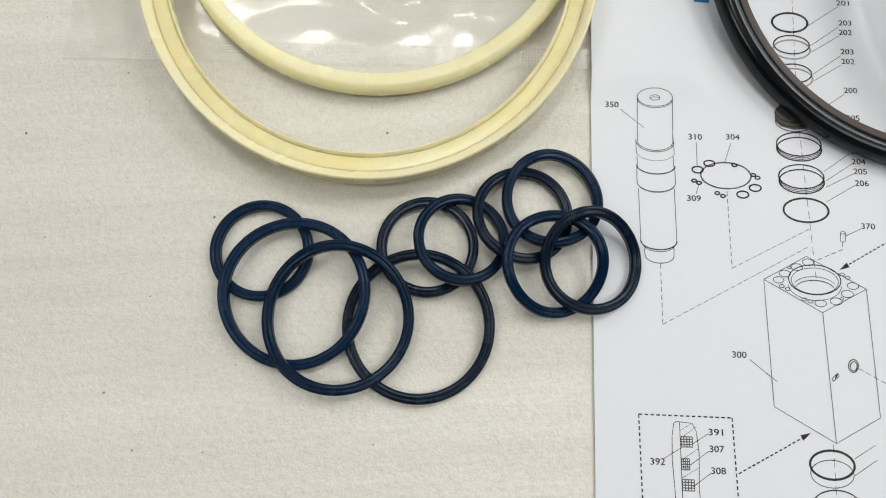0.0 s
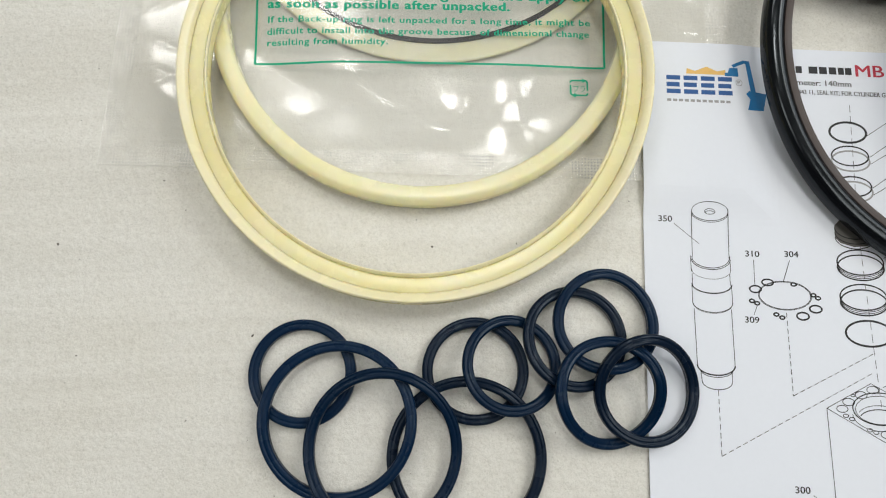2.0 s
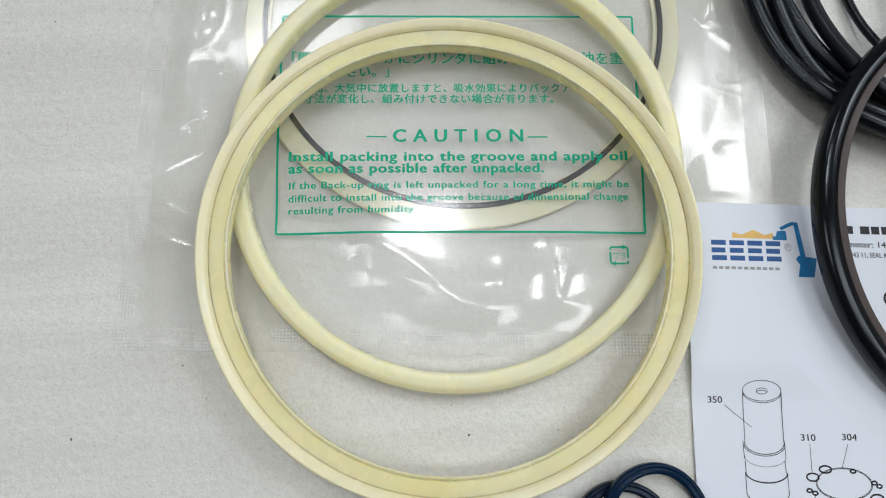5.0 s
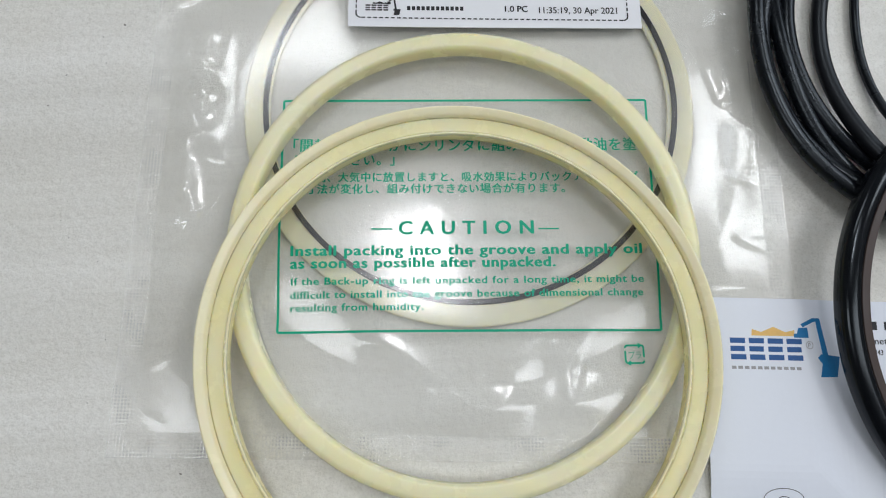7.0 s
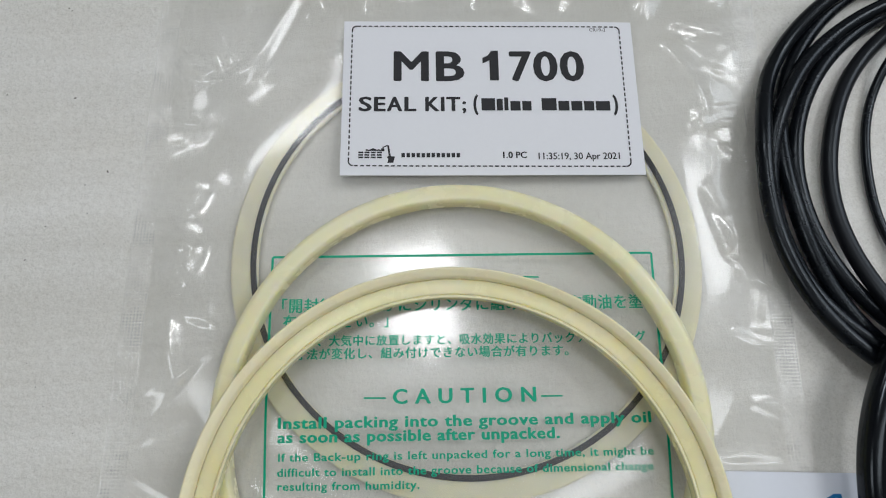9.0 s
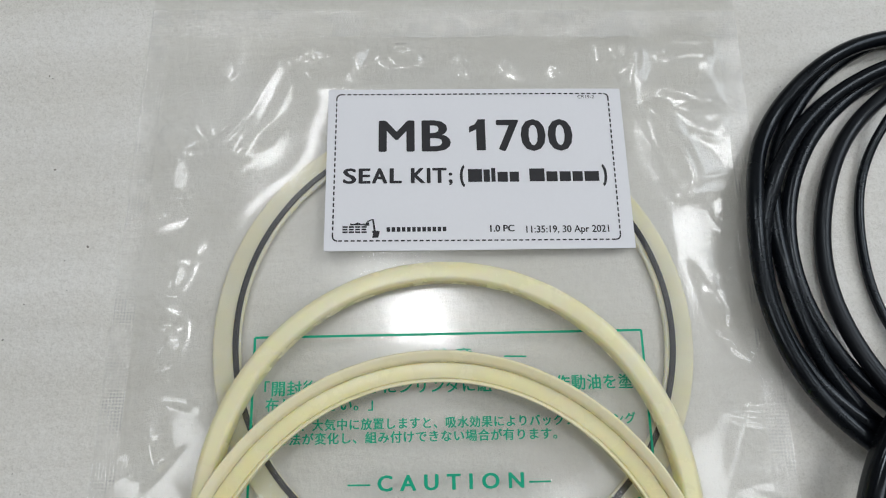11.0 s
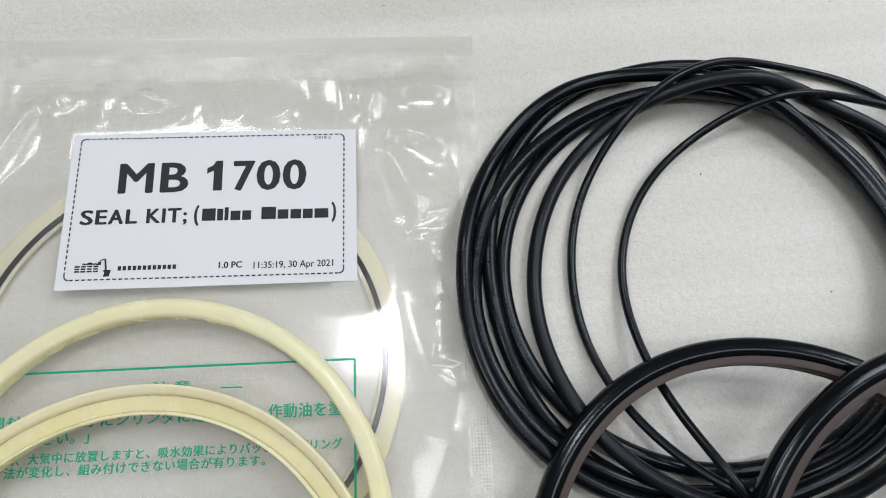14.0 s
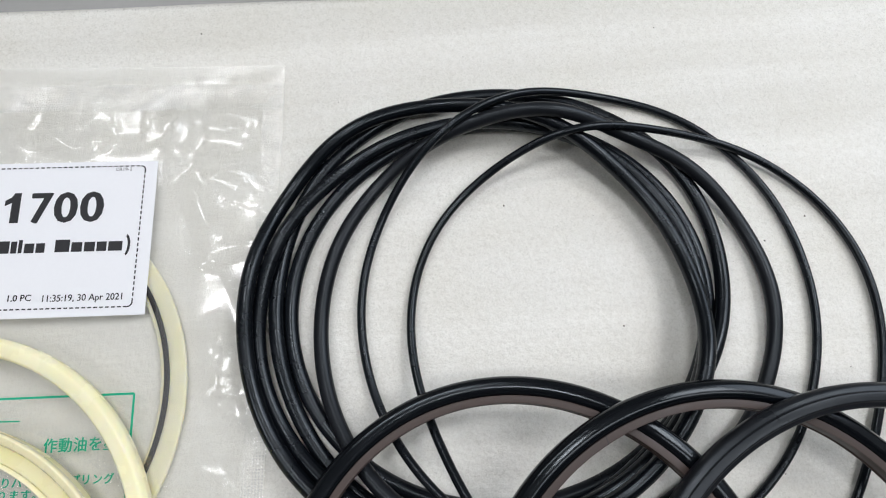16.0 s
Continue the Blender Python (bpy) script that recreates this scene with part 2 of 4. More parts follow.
class Print:
    """Flat ink shapes gathered into one mesh on a Plane."""

    def __init__(self, plane, lift):
        self.plane, self.lift, self.v, self.f = plane, lift, [], []

    def polygon(self, pts):
        base = len(self.v)
        self.v += [self.plane(u, v, self.lift) for u, v in pts]
        self.f.append(tuple(range(base, base + len(pts))))
        return self

    def line(self, u0, v0, u1, v1, w=0.2, step=6.0):
        d = math.hypot(u1 - u0, v1 - v0)
        if d < 1e-6:
            return self
        nu, nv = -(v1 - v0) / d * w / 2, (u1 - u0) / d * w / 2
        n = max(1, int(d / step))
        base = len(self.v)
        for i in range(n + 1):
            u, v = u0 + (u1 - u0) * i / n, v0 + (v1 - v0) * i / n
            self.v += [self.plane(u + nu, v + nv, self.lift), self.plane(u - nu, v - nv, self.lift)]
        self.f += [(base + 2 * i, base + 2 * i + 1, base + 2 * i + 3, base + 2 * i + 2) for i in range(n)]
        return self

    def dashes(self, u0, v0, u1, v1, w=0.2, dash=1.6, gap=0.9):
        d = math.hypot(u1 - u0, v1 - v0)
        a = 0.0
        while a < d:
            b = min(d, a + dash)
            self.line(u0 + (u1 - u0) * a / d, v0 + (v1 - v0) * a / d, u0 + (u1 - u0) * b / d, v0 + (v1 - v0) * b / d, w)
            a += dash + gap
        return self

    def path(self, pts, w=0.2):
        for (a, b), (c, d) in zip(pts, pts[1:]):
            self.line(a, b, c, d, w)
        return self

    def arc(self, cu, cv, ru, rv, a0=0, a1=360, w=0.2, tilt=0.0):
        n = max(6, int(abs(a1 - a0) / 9))
        c, s = math.cos(radians(tilt)), math.sin(radians(tilt))
        base = len(self.v)
        for i in range(n + 1):
            a = radians(a0 + (a1 - a0) * i / n)
            for k in (w / 2, -w / 2):
                p, q = (ru + k) * math.cos(a), (rv + k) * math.sin(a)
                self.v.append(self.plane(cu + p * c - q * s, cv + p * s + q * c, self.lift))
        self.f += [(base + 2 * i, base + 2 * i + 1, base + 2 * i + 3, base + 2 * i + 2) for i in range(n)]
        return self

    def done(self, name, mat, parent, label=""):
        return mesh_object(name, self.v, self.f, mat, parent, label)


def glyphs(text, spacing=1.0):
    cu = bpy.data.curves.new("writing", "FONT")
    cu.body, cu.resolution_u, cu.space_character = text, 3, spacing
    ob = new("writing", cu)
    bpy.context.view_layer.update()
    me = bpy.data.meshes.new_from_object(ob)
    v = [tuple(p.co) for p in me.vertices]
    f = [tuple(p.vertices) for p in me.polygons]
    bpy.data.objects.remove(ob)
    bpy.data.curves.remove(cu)
    bpy.data.meshes.remove(me)
    return v, f


CAP = max(p[1] for p in glyphs("H")[0])


def writing(name, text, plane, lift, u, v, cap, width, mat, parent, bold=0.0, spacing=1.0, label=""):
    """Text whose baseline starts at (u, v), with a capital height and an overall width in the sheet's millimetres.
    bold: how much each stroke is widened, as a part of the capital height."""
    vs, fs = glyphs(text, spacing)
    lo, hi = min(p[0] for p in vs), max(p[0] for p in vs)
    d = bold * cap
    k = (width - d) / (hi - lo)
    verts, faces = [], []
    shifts = [(0.5, 0.5)] if not bold else [(0, 0.5), (1, 0.5), (0.5, 0), (0.5, 1), (0.15, 0.15), (0.85, 0.85), (0.15, 0.85), (0.85, 0.15)]
    for i, (a, b) in enumerate(shifts):
        base = len(verts)
        verts += [plane(u + (p[0] - lo) * k + a * d, v - p[1] * (cap - 0.5 * d) / CAP + (b - 0.5) * d * 0.5, lift + i * 2e-6) for p in vs]
        faces += [tuple(base + j for j in f) for f in fs]
    return mesh_object(name, verts, faces, mat, parent, label)


# heights (metres) of what lies on the foam
PAGE_TOP = 0.0006


# ---------------------------------------------------------------- the room and the foam sheet
tagged(box("floor", (-2.5, -2.5, -0.12), (2.5, 2.5, -0.0045), CONCRETE), "grey painted floor under the foam sheet", "floor", kind="structure")
# Walls and ceiling are added out of view, grey to keep reflections dim.
for wname, lo, hi in (("wall_north", (-2.5, 2.5, -0.12), (2.5, 2.6, 2.7)), ("wall_south", (-2.5, -2.6, -0.12), (2.5, -2.5, 2.7)),
                      ("wall_east", (2.5, -2.6, -0.12), (2.6, 2.6, 2.7)), ("wall_west", (-2.6, -2.6, -0.12), (-2.5, 2.6, 2.7))):
    tagged(box(wname, lo, hi, WALL), "plain grey wall, unseen, added for reflections", "wall", kind="structure")
tagged(box("ceiling", (-2.6, -2.6, 2.7), (2.6, 2.6, 2.8), WALL), "plain grey ceiling, unseen, added for reflections", "ceiling", kind="structure")


def foam_sheet():
    """A thin sheet with shallow parallel ripples; its north edge runs just beyond the bag."""
    def axis(lo, hi, fine_lo, fine_hi, step, coarse):
        a = list(np.arange(lo, fine_lo, coarse)) + list(np.arange(fine_lo, fine_hi, step)) + list(np.arange(fine_hi, hi + 1e-6, coarse))
        return a
    xs, ys = axis(-0.75, 0.95, -0.2, 0.38, 0.006, 0.05), axis(-0.7, 0.0, -0.45, 0.0, 0.003, 0.05)
    xs[-1] = 0.95
    ys = [y for y in ys if y <= 0] + [0.0] if ys[-1] < 0 else ys
    verts, faces = [], []
    turn = Matrix.Rotation(radians(-2.3), 2)
    for y in ys:
        for x in xs:
            ripple = noise.noise(Vector((x * 5, y * 70, 3.1))) * 0.00016 + noise.noise(Vector((x * 9, y * 9, 7))) * 0.00012
            p = turn @ Vector((x, y + 0.0008 * noise.noise(Vector((x * 20, 1, 1))) * (y == 0)))
            edge = -0.0010 * max(0.0, 1 + y / 0.002) ** 2 if y > -0.002 else 0
            verts.append((p.x, p.y + 0.3712, -0.00035 + ripple + edge))
    n, m = len(xs), len(ys)
    for j in range(m - 1):
        for i in range(n - 1):
            faces.append((j * n + i, j * n + i + 1, (j + 1) * n + i + 1, (j + 1) * n + i))
    rim = [i for i in range(n)] + [j * n + n - 1 for j in range(1, m)] + [(m - 1) * n + i for i in range(n - 2, -1, -1)] + [j * n for j in range(m - 2, 0, -1)]
    base = len(verts)
    verts += [(verts[i][0], verts[i][1], -0.0044) for i in rim]
    k = len(rim)
    faces += [(rim[i], base + i, base + (i + 1) % k, rim[(i + 1) % k]) for i in range(k)]
    faces.append(tuple(range(base + k - 1, base - 1, -1)))
    ob = mesh_object("foam_sheet", verts, faces, FOAM, smooth=True)
    return tagged(ob, "thin off-white packing foam sheet with faint parallel ripples", "foam sheet", kind="structure")


foam_sheet()

# ---------------------------------------------------------------- the parts diagram (A4 sheet)
sheet = tagged(new("parts_diagram_sheet"), "white printed sheet with an exploded parts drawing, on the foam", "paper sheet")
BAG_TURN, BAG_HALF, BAG_MID = -4.2, (0.1050, 0.1200), (-0.0084, 0.224)


def bag_uv(x, y):
    c, s = math.cos(radians(BAG_TURN)), math.sin(radians(BAG_TURN))
    dx, dy = x - BAG_MID[0], y - BAG_MID[1]
    return dx * c + dy * s, -dx * s + dy * c


def page_height(x, y):
    """The sheet lies flat but for its corner, which rests on the bag."""
    u, v = bag_uv(x, y)
    inside = min(BAG_HALF[0] - abs(u), BAG_HALF[1] - abs(v))
    return PAGE_TOP + 0.0016 * smoothstep(-0.014, 0.0, inside)


PG = Plane(0.06097, 0.14865, -4.88, page_height)


def on_page(x, y, margin):
    dx, dy = x - PG.x, y - PG.y
    u, v = dx * PG.c + dy * PG.s, dx * PG.s - dy * PG.c
    return -margin < u < 0.21 + margin and -margin < v < 0.297 + margin
INKUP = 0.00006


def sheet_paper():
    verts, faces = [], []
    nu, nv = 105, 150
    for layer in (0.0, -0.00035):
        for j in range(nv + 1):
            for i in range(nu + 1):
                verts.append(PG(210 * i / nu, 297 * j / nv, layer))
    w = nu + 1
    off = w * (nv + 1)
    for j in range(nv):
        for i in range(nu):
            a = j * w + i
            faces.append((a, a + w, a + w + 1, a + 1))
            faces.append((off + a, off + a + 1, off + a + w + 1, off + a + w))
    for i in range(nu):
        faces.append((i, i + 1, off + i + 1, off + i))
        a = nv * w + i
        faces.append((a + 1, a, off + a, off + a + 1))
    for j in range(nv):
        a = j * w
        faces.append((a + w, a, off + a, off + a + w))
        a = j * w + nu
        faces.append((a, a + w, off + a + w, off + a))
    return mesh_object("paper", verts, faces, PAPER, sheet, "white office paper")


sheet_paper()


def pnum(text, u, v):
    w = 4.5 if len(text) == 3 else 1.5 * len(text)
    writing("printed_number", text, PG, INKUP, u - w / 2, v + 0.95, 1.95, w, INK, sheet, 0.04)


def ink():
    return Print(PG, INKUP)


def logo(plane, lift, u, v, k, body, machine, crown, grey, parent):
    """A company mark as plain shapes: a row of rounded blocks, a jagged band, an excavator arm with its bucket."""
    for i in range(4):
        p = Print(plane, lift)
        a, w, h, r = u + i * 5.8 * k, 4.9 * k, 6.6 * k, 1.8 * k
        for j in range(3):
            p.line(a + 0.2 * k, v + (0.8 + 2.5 * j) * k, a + w - (0.3 if j == 1 else 0) * k, v + (0.8 + 2.5 * j) * k, 1.6 * k)
        p.done("logo_block", body, parent, "plain blue logo block" if body is BLUE_INK else "plain black logo block")
    q = Print(plane, lift)
    q.polygon([(u + 7.0 * k, v - 0.8 * k), (u + 7.2 * k, v - 2.8 * k), (u + 10 * k, v - 1.9 * k), (u + 13.9 * k, v - 3.6 * k), (u + 17.5 * k, v - 2.0 * k),
               (u + 20.3 * k, v - 2.7 * k), (u + 20.3 * k, v - 0.8 * k)])
    q.done("logo_band", crown, parent, "jagged logo band")
    m = Print(plane, lift + 0.00002)
    m.polygon([(u + 20.0 * k, v - 1.6 * k), (u + 24.6 * k, v - 1.8 * k), (u + 24.6 * k, v - 0.4 * k), (u + 20.0 * k, v - 0.4 * k)])
    m.polygon([(u + 21.6 * k, v - 3.4 * k), (u + 24.4 * k, v - 3.6 * k), (u + 24.6 * k, v - 1.8 * k), (u + 21.0 * k, v - 1.6 * k)])
    m.polygon([(u + 22.4 * k, v - 4.6 * k), (u + 26.4 * k, v - 6.6 * k), (u + 28.8 * k, v - 6.6 * k), (u + 28.6 * k, v - 5.6 * k), (u + 26.8 * k, v - 5.5 * k), (u + 23.0 * k, v - 3.6 * k)])
    m.polygon([(u + 27.2 * k, v - 6.4 * k), (u + 28.8 * k, v - 6.5 * k), (u + 30.6 * k, v + 4.6 * k), (u + 28.8 * k, v + 5.2 * k)])
    m.polygon([(u + 27.0 * k, v + 5.6 * k), (u + 28.2 * k, v + 4.4 * k), (u + 34.4 * k, v + 5.0 * k), (u + 33.0 * k, v + 11.2 * k), (u + 27.4 * k, v + 11.4 * k), (u + 28.4 * k, v + 7.4 * k)])
    m.done("logo_machine", machine, parent, "excavator arm and bucket mark")
    if grey:
        g = Print(plane, lift)
        g.arc(u + 24.7 * k, v + 1.8 * k, 1.1 * k, 1.1 * k, w=0.18 * k)
        g.line(u + 24.3 * k, v + 1.2 * k, u + 24.3 * k, v + 2.4 * k, 0.25 * k).arc(u + 24.6 * k, v + 1.5 * k, 0.35 * k, 0.3 * k, w=0.2 * k)
        for i in range(11):
            g.line(u + (0.2 + i * 1.98) * k, v + 9.0 * k, u + (1.6 + i * 1.98) * k, v + 9.0 * k, 0.9 * k)
        g.done("logo_small_print", grey, parent, "grey bars of small print")


logo(PG, INKUP, 8.2, 12.4, 1.0, BLUE_INK, SKY_INK, GOLD_INK, GREY_INK, sheet)

# heading: maker's name as bars, the rest in letters
for a, b in ((43.5, 46.6), (47.2, 49.2), (49.9, 52.6), (53.2, 55.3), (57.6, 60.6), (61.2, 63.8), (64.5, 67.0), (67.6, 69.6), (70.0, 72.2)):
    ink().line(a, 7.6, b, 7.6, 2.6).done("heading_bar", INK, sheet, "black bar of the heading")
writing("heading_model", "MB1700", PG, INKUP, 73.5, 9.3, 4.3, 25.0, RED_INK, sheet, 0.05, label="dark red heading letters")
writing("heading_diameter", "Diameter: 140mm", PG, INKUP, 48.8, 13.3, 2.0, 22.9, INK, sheet, 0.04)
writing("heading_contents", "0343 11, SEAL KIT; FOR CYLINDER GROUP", PG, INKUP, 52.6, 16.6, 1.6, 35.4, INK, sheet, 0.04)


def printed_piston():
    p = ink()
    p.arc(21.4, 59.3, 5.9, 3.1).arc(21.4, 59.8, 5.9, 3.1, 0, 180).arc(21.4, 59.4, 1.7, 0.9).arc(21.4, 59.8, 1.5, 0.6, 180, 360)
    p.line(15.5, 59.4, 15.3, 74.6).line(27.3, 59.4, 27.0, 74.4)
    p.arc(21.1, 74.5, 6.0, 3.5, 0, 180, 0.24).arc(21.1, 74.9, 6.3, 3.6, 5, 175, 0.24)
    p.line(14.7, 74.2, 14.8, 79.3).line(27.2, 74.0, 27.3, 79.0).arc(21.1, 78.6, 6.2, 3.0, 0, 180, 0.14)
    p.line(15.0, 80.0, 15.0, 83.6).line(26.9, 79.8, 27.0, 83.4).arc(21.1, 83.2, 6.3, 2.95, 0, 180, 0.4)
    p.line(14.8, 83.6, 14.8, 89.2).line(27.3, 83.4, 27.4, 89.0).arc(21.1, 89.0, 6.3, 3.2, 0, 180, 0.26).arc(21.1, 89.4, 6.1, 3.1, 8, 172, 0.14)
    p.line(15.2, 91.2, 15.5, 109.0).line(26.9, 91.0, 27.1, 108.6)
    p.arc(21.3, 108.6, 5.8, 2.95, 0, 180, 0.42).arc(21.3, 109.6, 5.2, 2.6, 5, 175, 0.22)
    p.line(16.5, 111.0, 16.8, 113.8).line(26.1, 110.8, 26.0, 113.6).arc(21.4, 113.5, 4.6, 2.4, 0, 180, 0.26)
    p.done("printed_piston", INK, sheet, "line drawing of a piston")


def printed_gasket():
    p = ink()
    p.arc(44.0, 85.9, 8.4, 4.6).arc(44.0, 85.9, 8.1, 4.35)
    p.arc(34.8, 84.2, 1.8, 1.1, w=0.5).arc(38.8, 81.9, 1.8, 1.0, w=0.5).arc(47.0, 82.2, 0.8, 0.5, w=0.5)
    for u, v in ((33.5, 88.0), (35.1, 88.7), (53.0, 85.4), (54.4, 86.3), (40.9, 92.0), (42.7, 92.9)):
        p.arc(u, v, 0.75, 0.5, w=0.5)
    p.arc(53.4, 89.8, 1.9, 1.15, w=0.55).arc(49.2, 92.2, 1.9, 1.15, w=0.55)
    p.done("printed_gasket", INK, sheet, "line drawing of a gasket with small rings")


def printed_hoops():
    """The column of loose rings above the block."""
    p = ink()
    p.arc(68.9, 29.9, 6.1, 3.6, w=0.75)
    for v in (38.2, 48.8):
        p.arc(68.9, v, 6.1, 3.4, w=0.5)
    p.done("printed_hoop", INK, sheet)
    g = ink()
    for v in (40.0, 50.6):
        g.arc(68.9, v, 6.3, 3.5, w=0.6)
    g.done("printed_hoop", GREY_INK, sheet)
    for v0 in (74.2, 85.4):
        p = ink()
        for k in range(4):
            rim = k in (0, 3)
            p.arc(68.8, v0 + k * 0.57, 7.4, 4.1, 0 if rim else -10, 360 if rim else 190, w=0.46 if rim else 0.24)
        p.done("printed_hoop_set", INK, sheet)
    p = ink()
    p.arc(69.5, 96.8, 7.3, 4.0, w=0.66)
    p.done("printed_hoop", INK, sheet)
    p = ink()
    p.polygon([(61.5 + 0, 62.4), (61.5, 66.2), (63.0, 68.0), (67.5, 69.2), (72.0, 68.6), (74.0, 66.6), (74.0, 62.4), (72.0, 60.2), (68.0, 59.2), (63.5, 60.2)])
    p.done("printed_bush", ink_grey_dark(), sheet, "dark drawing of a grooved bush")
    p = Print(PG, INKUP + 0.00003)
    for k in range(3):
        p.arc(67.8, 63.0 + k * 1.6, 6.3, 3.6, 0, 180, w=0.3)
    p.done("printed_bush_groove", INK, sheet)


def ink_grey_dark():
    return bpy.data.materials.get("dark_grey_printing_ink") or ink_material("dark_grey_printing_ink", (0.10, 0.095, 0.09))


def printed_block():
    p = ink()
    p.path([(54.3, 120.0), (68.4, 112.1), (86.7, 122.1), (72.2, 130.0), (54.3, 120.0)])
    p.path([(54.3, 120.0), (55.0, 159.4), (73.2, 169.7), (87.3, 161.7), (86.7, 122.1)]).line(72.2, 130.0, 73.2, 169.7)
    p.arc(70.5, 119.6, 8.3, 4.8, w=0.34).arc(70.5, 120.0, 7.5, 4.2, w=0.2).arc(70.4, 121.4, 8.4, 4.8, 0, 180).arc(70.4, 122.0, 6.8, 3.4, 200, 340)
    p.arc(70.4, 123.0, 6.4, 3.2, 200, 340, 0.3)
    for u, v, r in ((59.0, 120.0, 1.7), (61.1, 117.9, 1.8), (65.1, 115.7, 1.8), (68.8, 114.0, 1.8), (82.5, 121.2, 1.8), (80.5, 123.8, 1.9), (76.8, 126.3, 1.9), (71.8, 127.1, 1.8),
                    (59.9, 122.0, 0.8), (61.7, 122.9, 0.8), (66.8, 126.0, 0.8), (68.6, 126.6, 0.8), (79.4, 117.6, 0.8), (81.0, 118.6, 0.8), (62.6, 115.9, 0.6), (78.6, 125.4, 0.6)):
        p.arc(u, v, r, r * 0.6, w=0.24)
    p.arc(80.4, 146.3, 1.5, 2.0, w=0.3, tilt=15).arc(80.5, 146.4, 1.0, 1.45, w=0.3, tilt=15)
    p.path([(73.4, 150.4), (75.4, 148.6), (75.7, 149.6), (73.8, 151.2), (73.4, 150.4)]).path([(74.4, 150.4), (75.2, 149.0)], 0.4)
    p.done("printed_block", INK, sheet, "line drawing of a drilled cylinder block")


def printed_leaders():
    for u0, v0, u1, v1 in ((9.8, 63.8, 17.6, 70.2), (34.8, 74.8, 34.7, 82.7), (46.3, 74.4, 43.9, 81.2), (33.9, 92.4, 35.1, 89.3), (86.2, 23.2, 75.1, 30.9), (85.6, 31.0, 75.4, 38.4),
                           (85.5, 34.4, 75.4, 40.8), (85.4, 41.8, 75.4, 49.0), (85.3, 45.2, 75.4, 51.4), (85.3, 56.0, 74.6, 63.4), (85.3, 65.6, 76.4, 72.6), (85.5, 76.8, 76.4, 83.4),
                           (85.9, 80.4, 76.8, 86.6), (86.1, 83.8, 76.6, 88.8), (86.2, 87.8, 76.3, 93.8), (86.8, 102.4, 81.5, 105.0), (48.3, 145.4, 56.5, 151.9),
                           (34.3, 168.2, 29.6, 171.2), (34.4, 173.2, 28.6, 177.4), (34.6, 179.6, 29.2, 183.6), (20.6, 175.8, 26.2, 172.4), (85.0, 169.8, 78.3, 174.0), (85.0, 174.2, 78.0, 178.8)):
        ink().line(u0, v0, u1, v1, 0.18).done("leader_line", INK, sheet)
    d = ink()
    d.dashes(21.6, 116.1, 21.7, 135.4).dashes(21.7, 135.4, 69.6, 108.8).done("dashed_centre_line", INK, sheet)
    ink().dashes(44.1, 91.3, 44.4, 116.8).dashes(44.4, 116.8, 70.0, 103.1).done("dashed_centre_line", INK, sheet)
    ink().dashes(80.5, 107.0, 80.3, 109.4).dashes(80.3, 109.4, 70.9, 113.6).done("dashed_centre_line", INK, sheet)
    for line in ((70.4, 20.0, 69.2, 60.0), (69.3, 69.0, 71.0, 119.0), (72.2, 170.0, 71.6, 200.0)):
        ink().dashes(*line, 0.16, 2.6, 1.4).done("dashed_centre_line", INK, sheet)
    ink().dashes(82.0, 147.0, 96.0, 154.6).done("dashed_centre_line", INK, sheet)
    a = ink()
    a.dashes(96.5, 105.6, 80.6, 115.0, 0.42, 1.0, 0.6).polygon([(78.6, 116.2), (81.2, 113.6), (82.0, 115.2)])
    a.done("dashed_arrow", INK, sheet)
    a = ink()
    a.dashes(43.1, 179.4, 64.0, 167.8, 0.42, 1.0, 0.6).polygon([(65.7, 166.8), (63.2, 169.2), (62.4, 167.6)])
    a.done("dashed_arrow", INK, sheet)
    p = ink()
    p.arc(80.8, 103.9, 0.8, 0.45).line(80.0, 104.0, 79.8, 106.5).line(81.6, 104.0, 81.4, 106.5).arc(80.6, 106.5, 0.8, 0.45, 0, 180)
    p.done("printed_pin", INK, sheet)


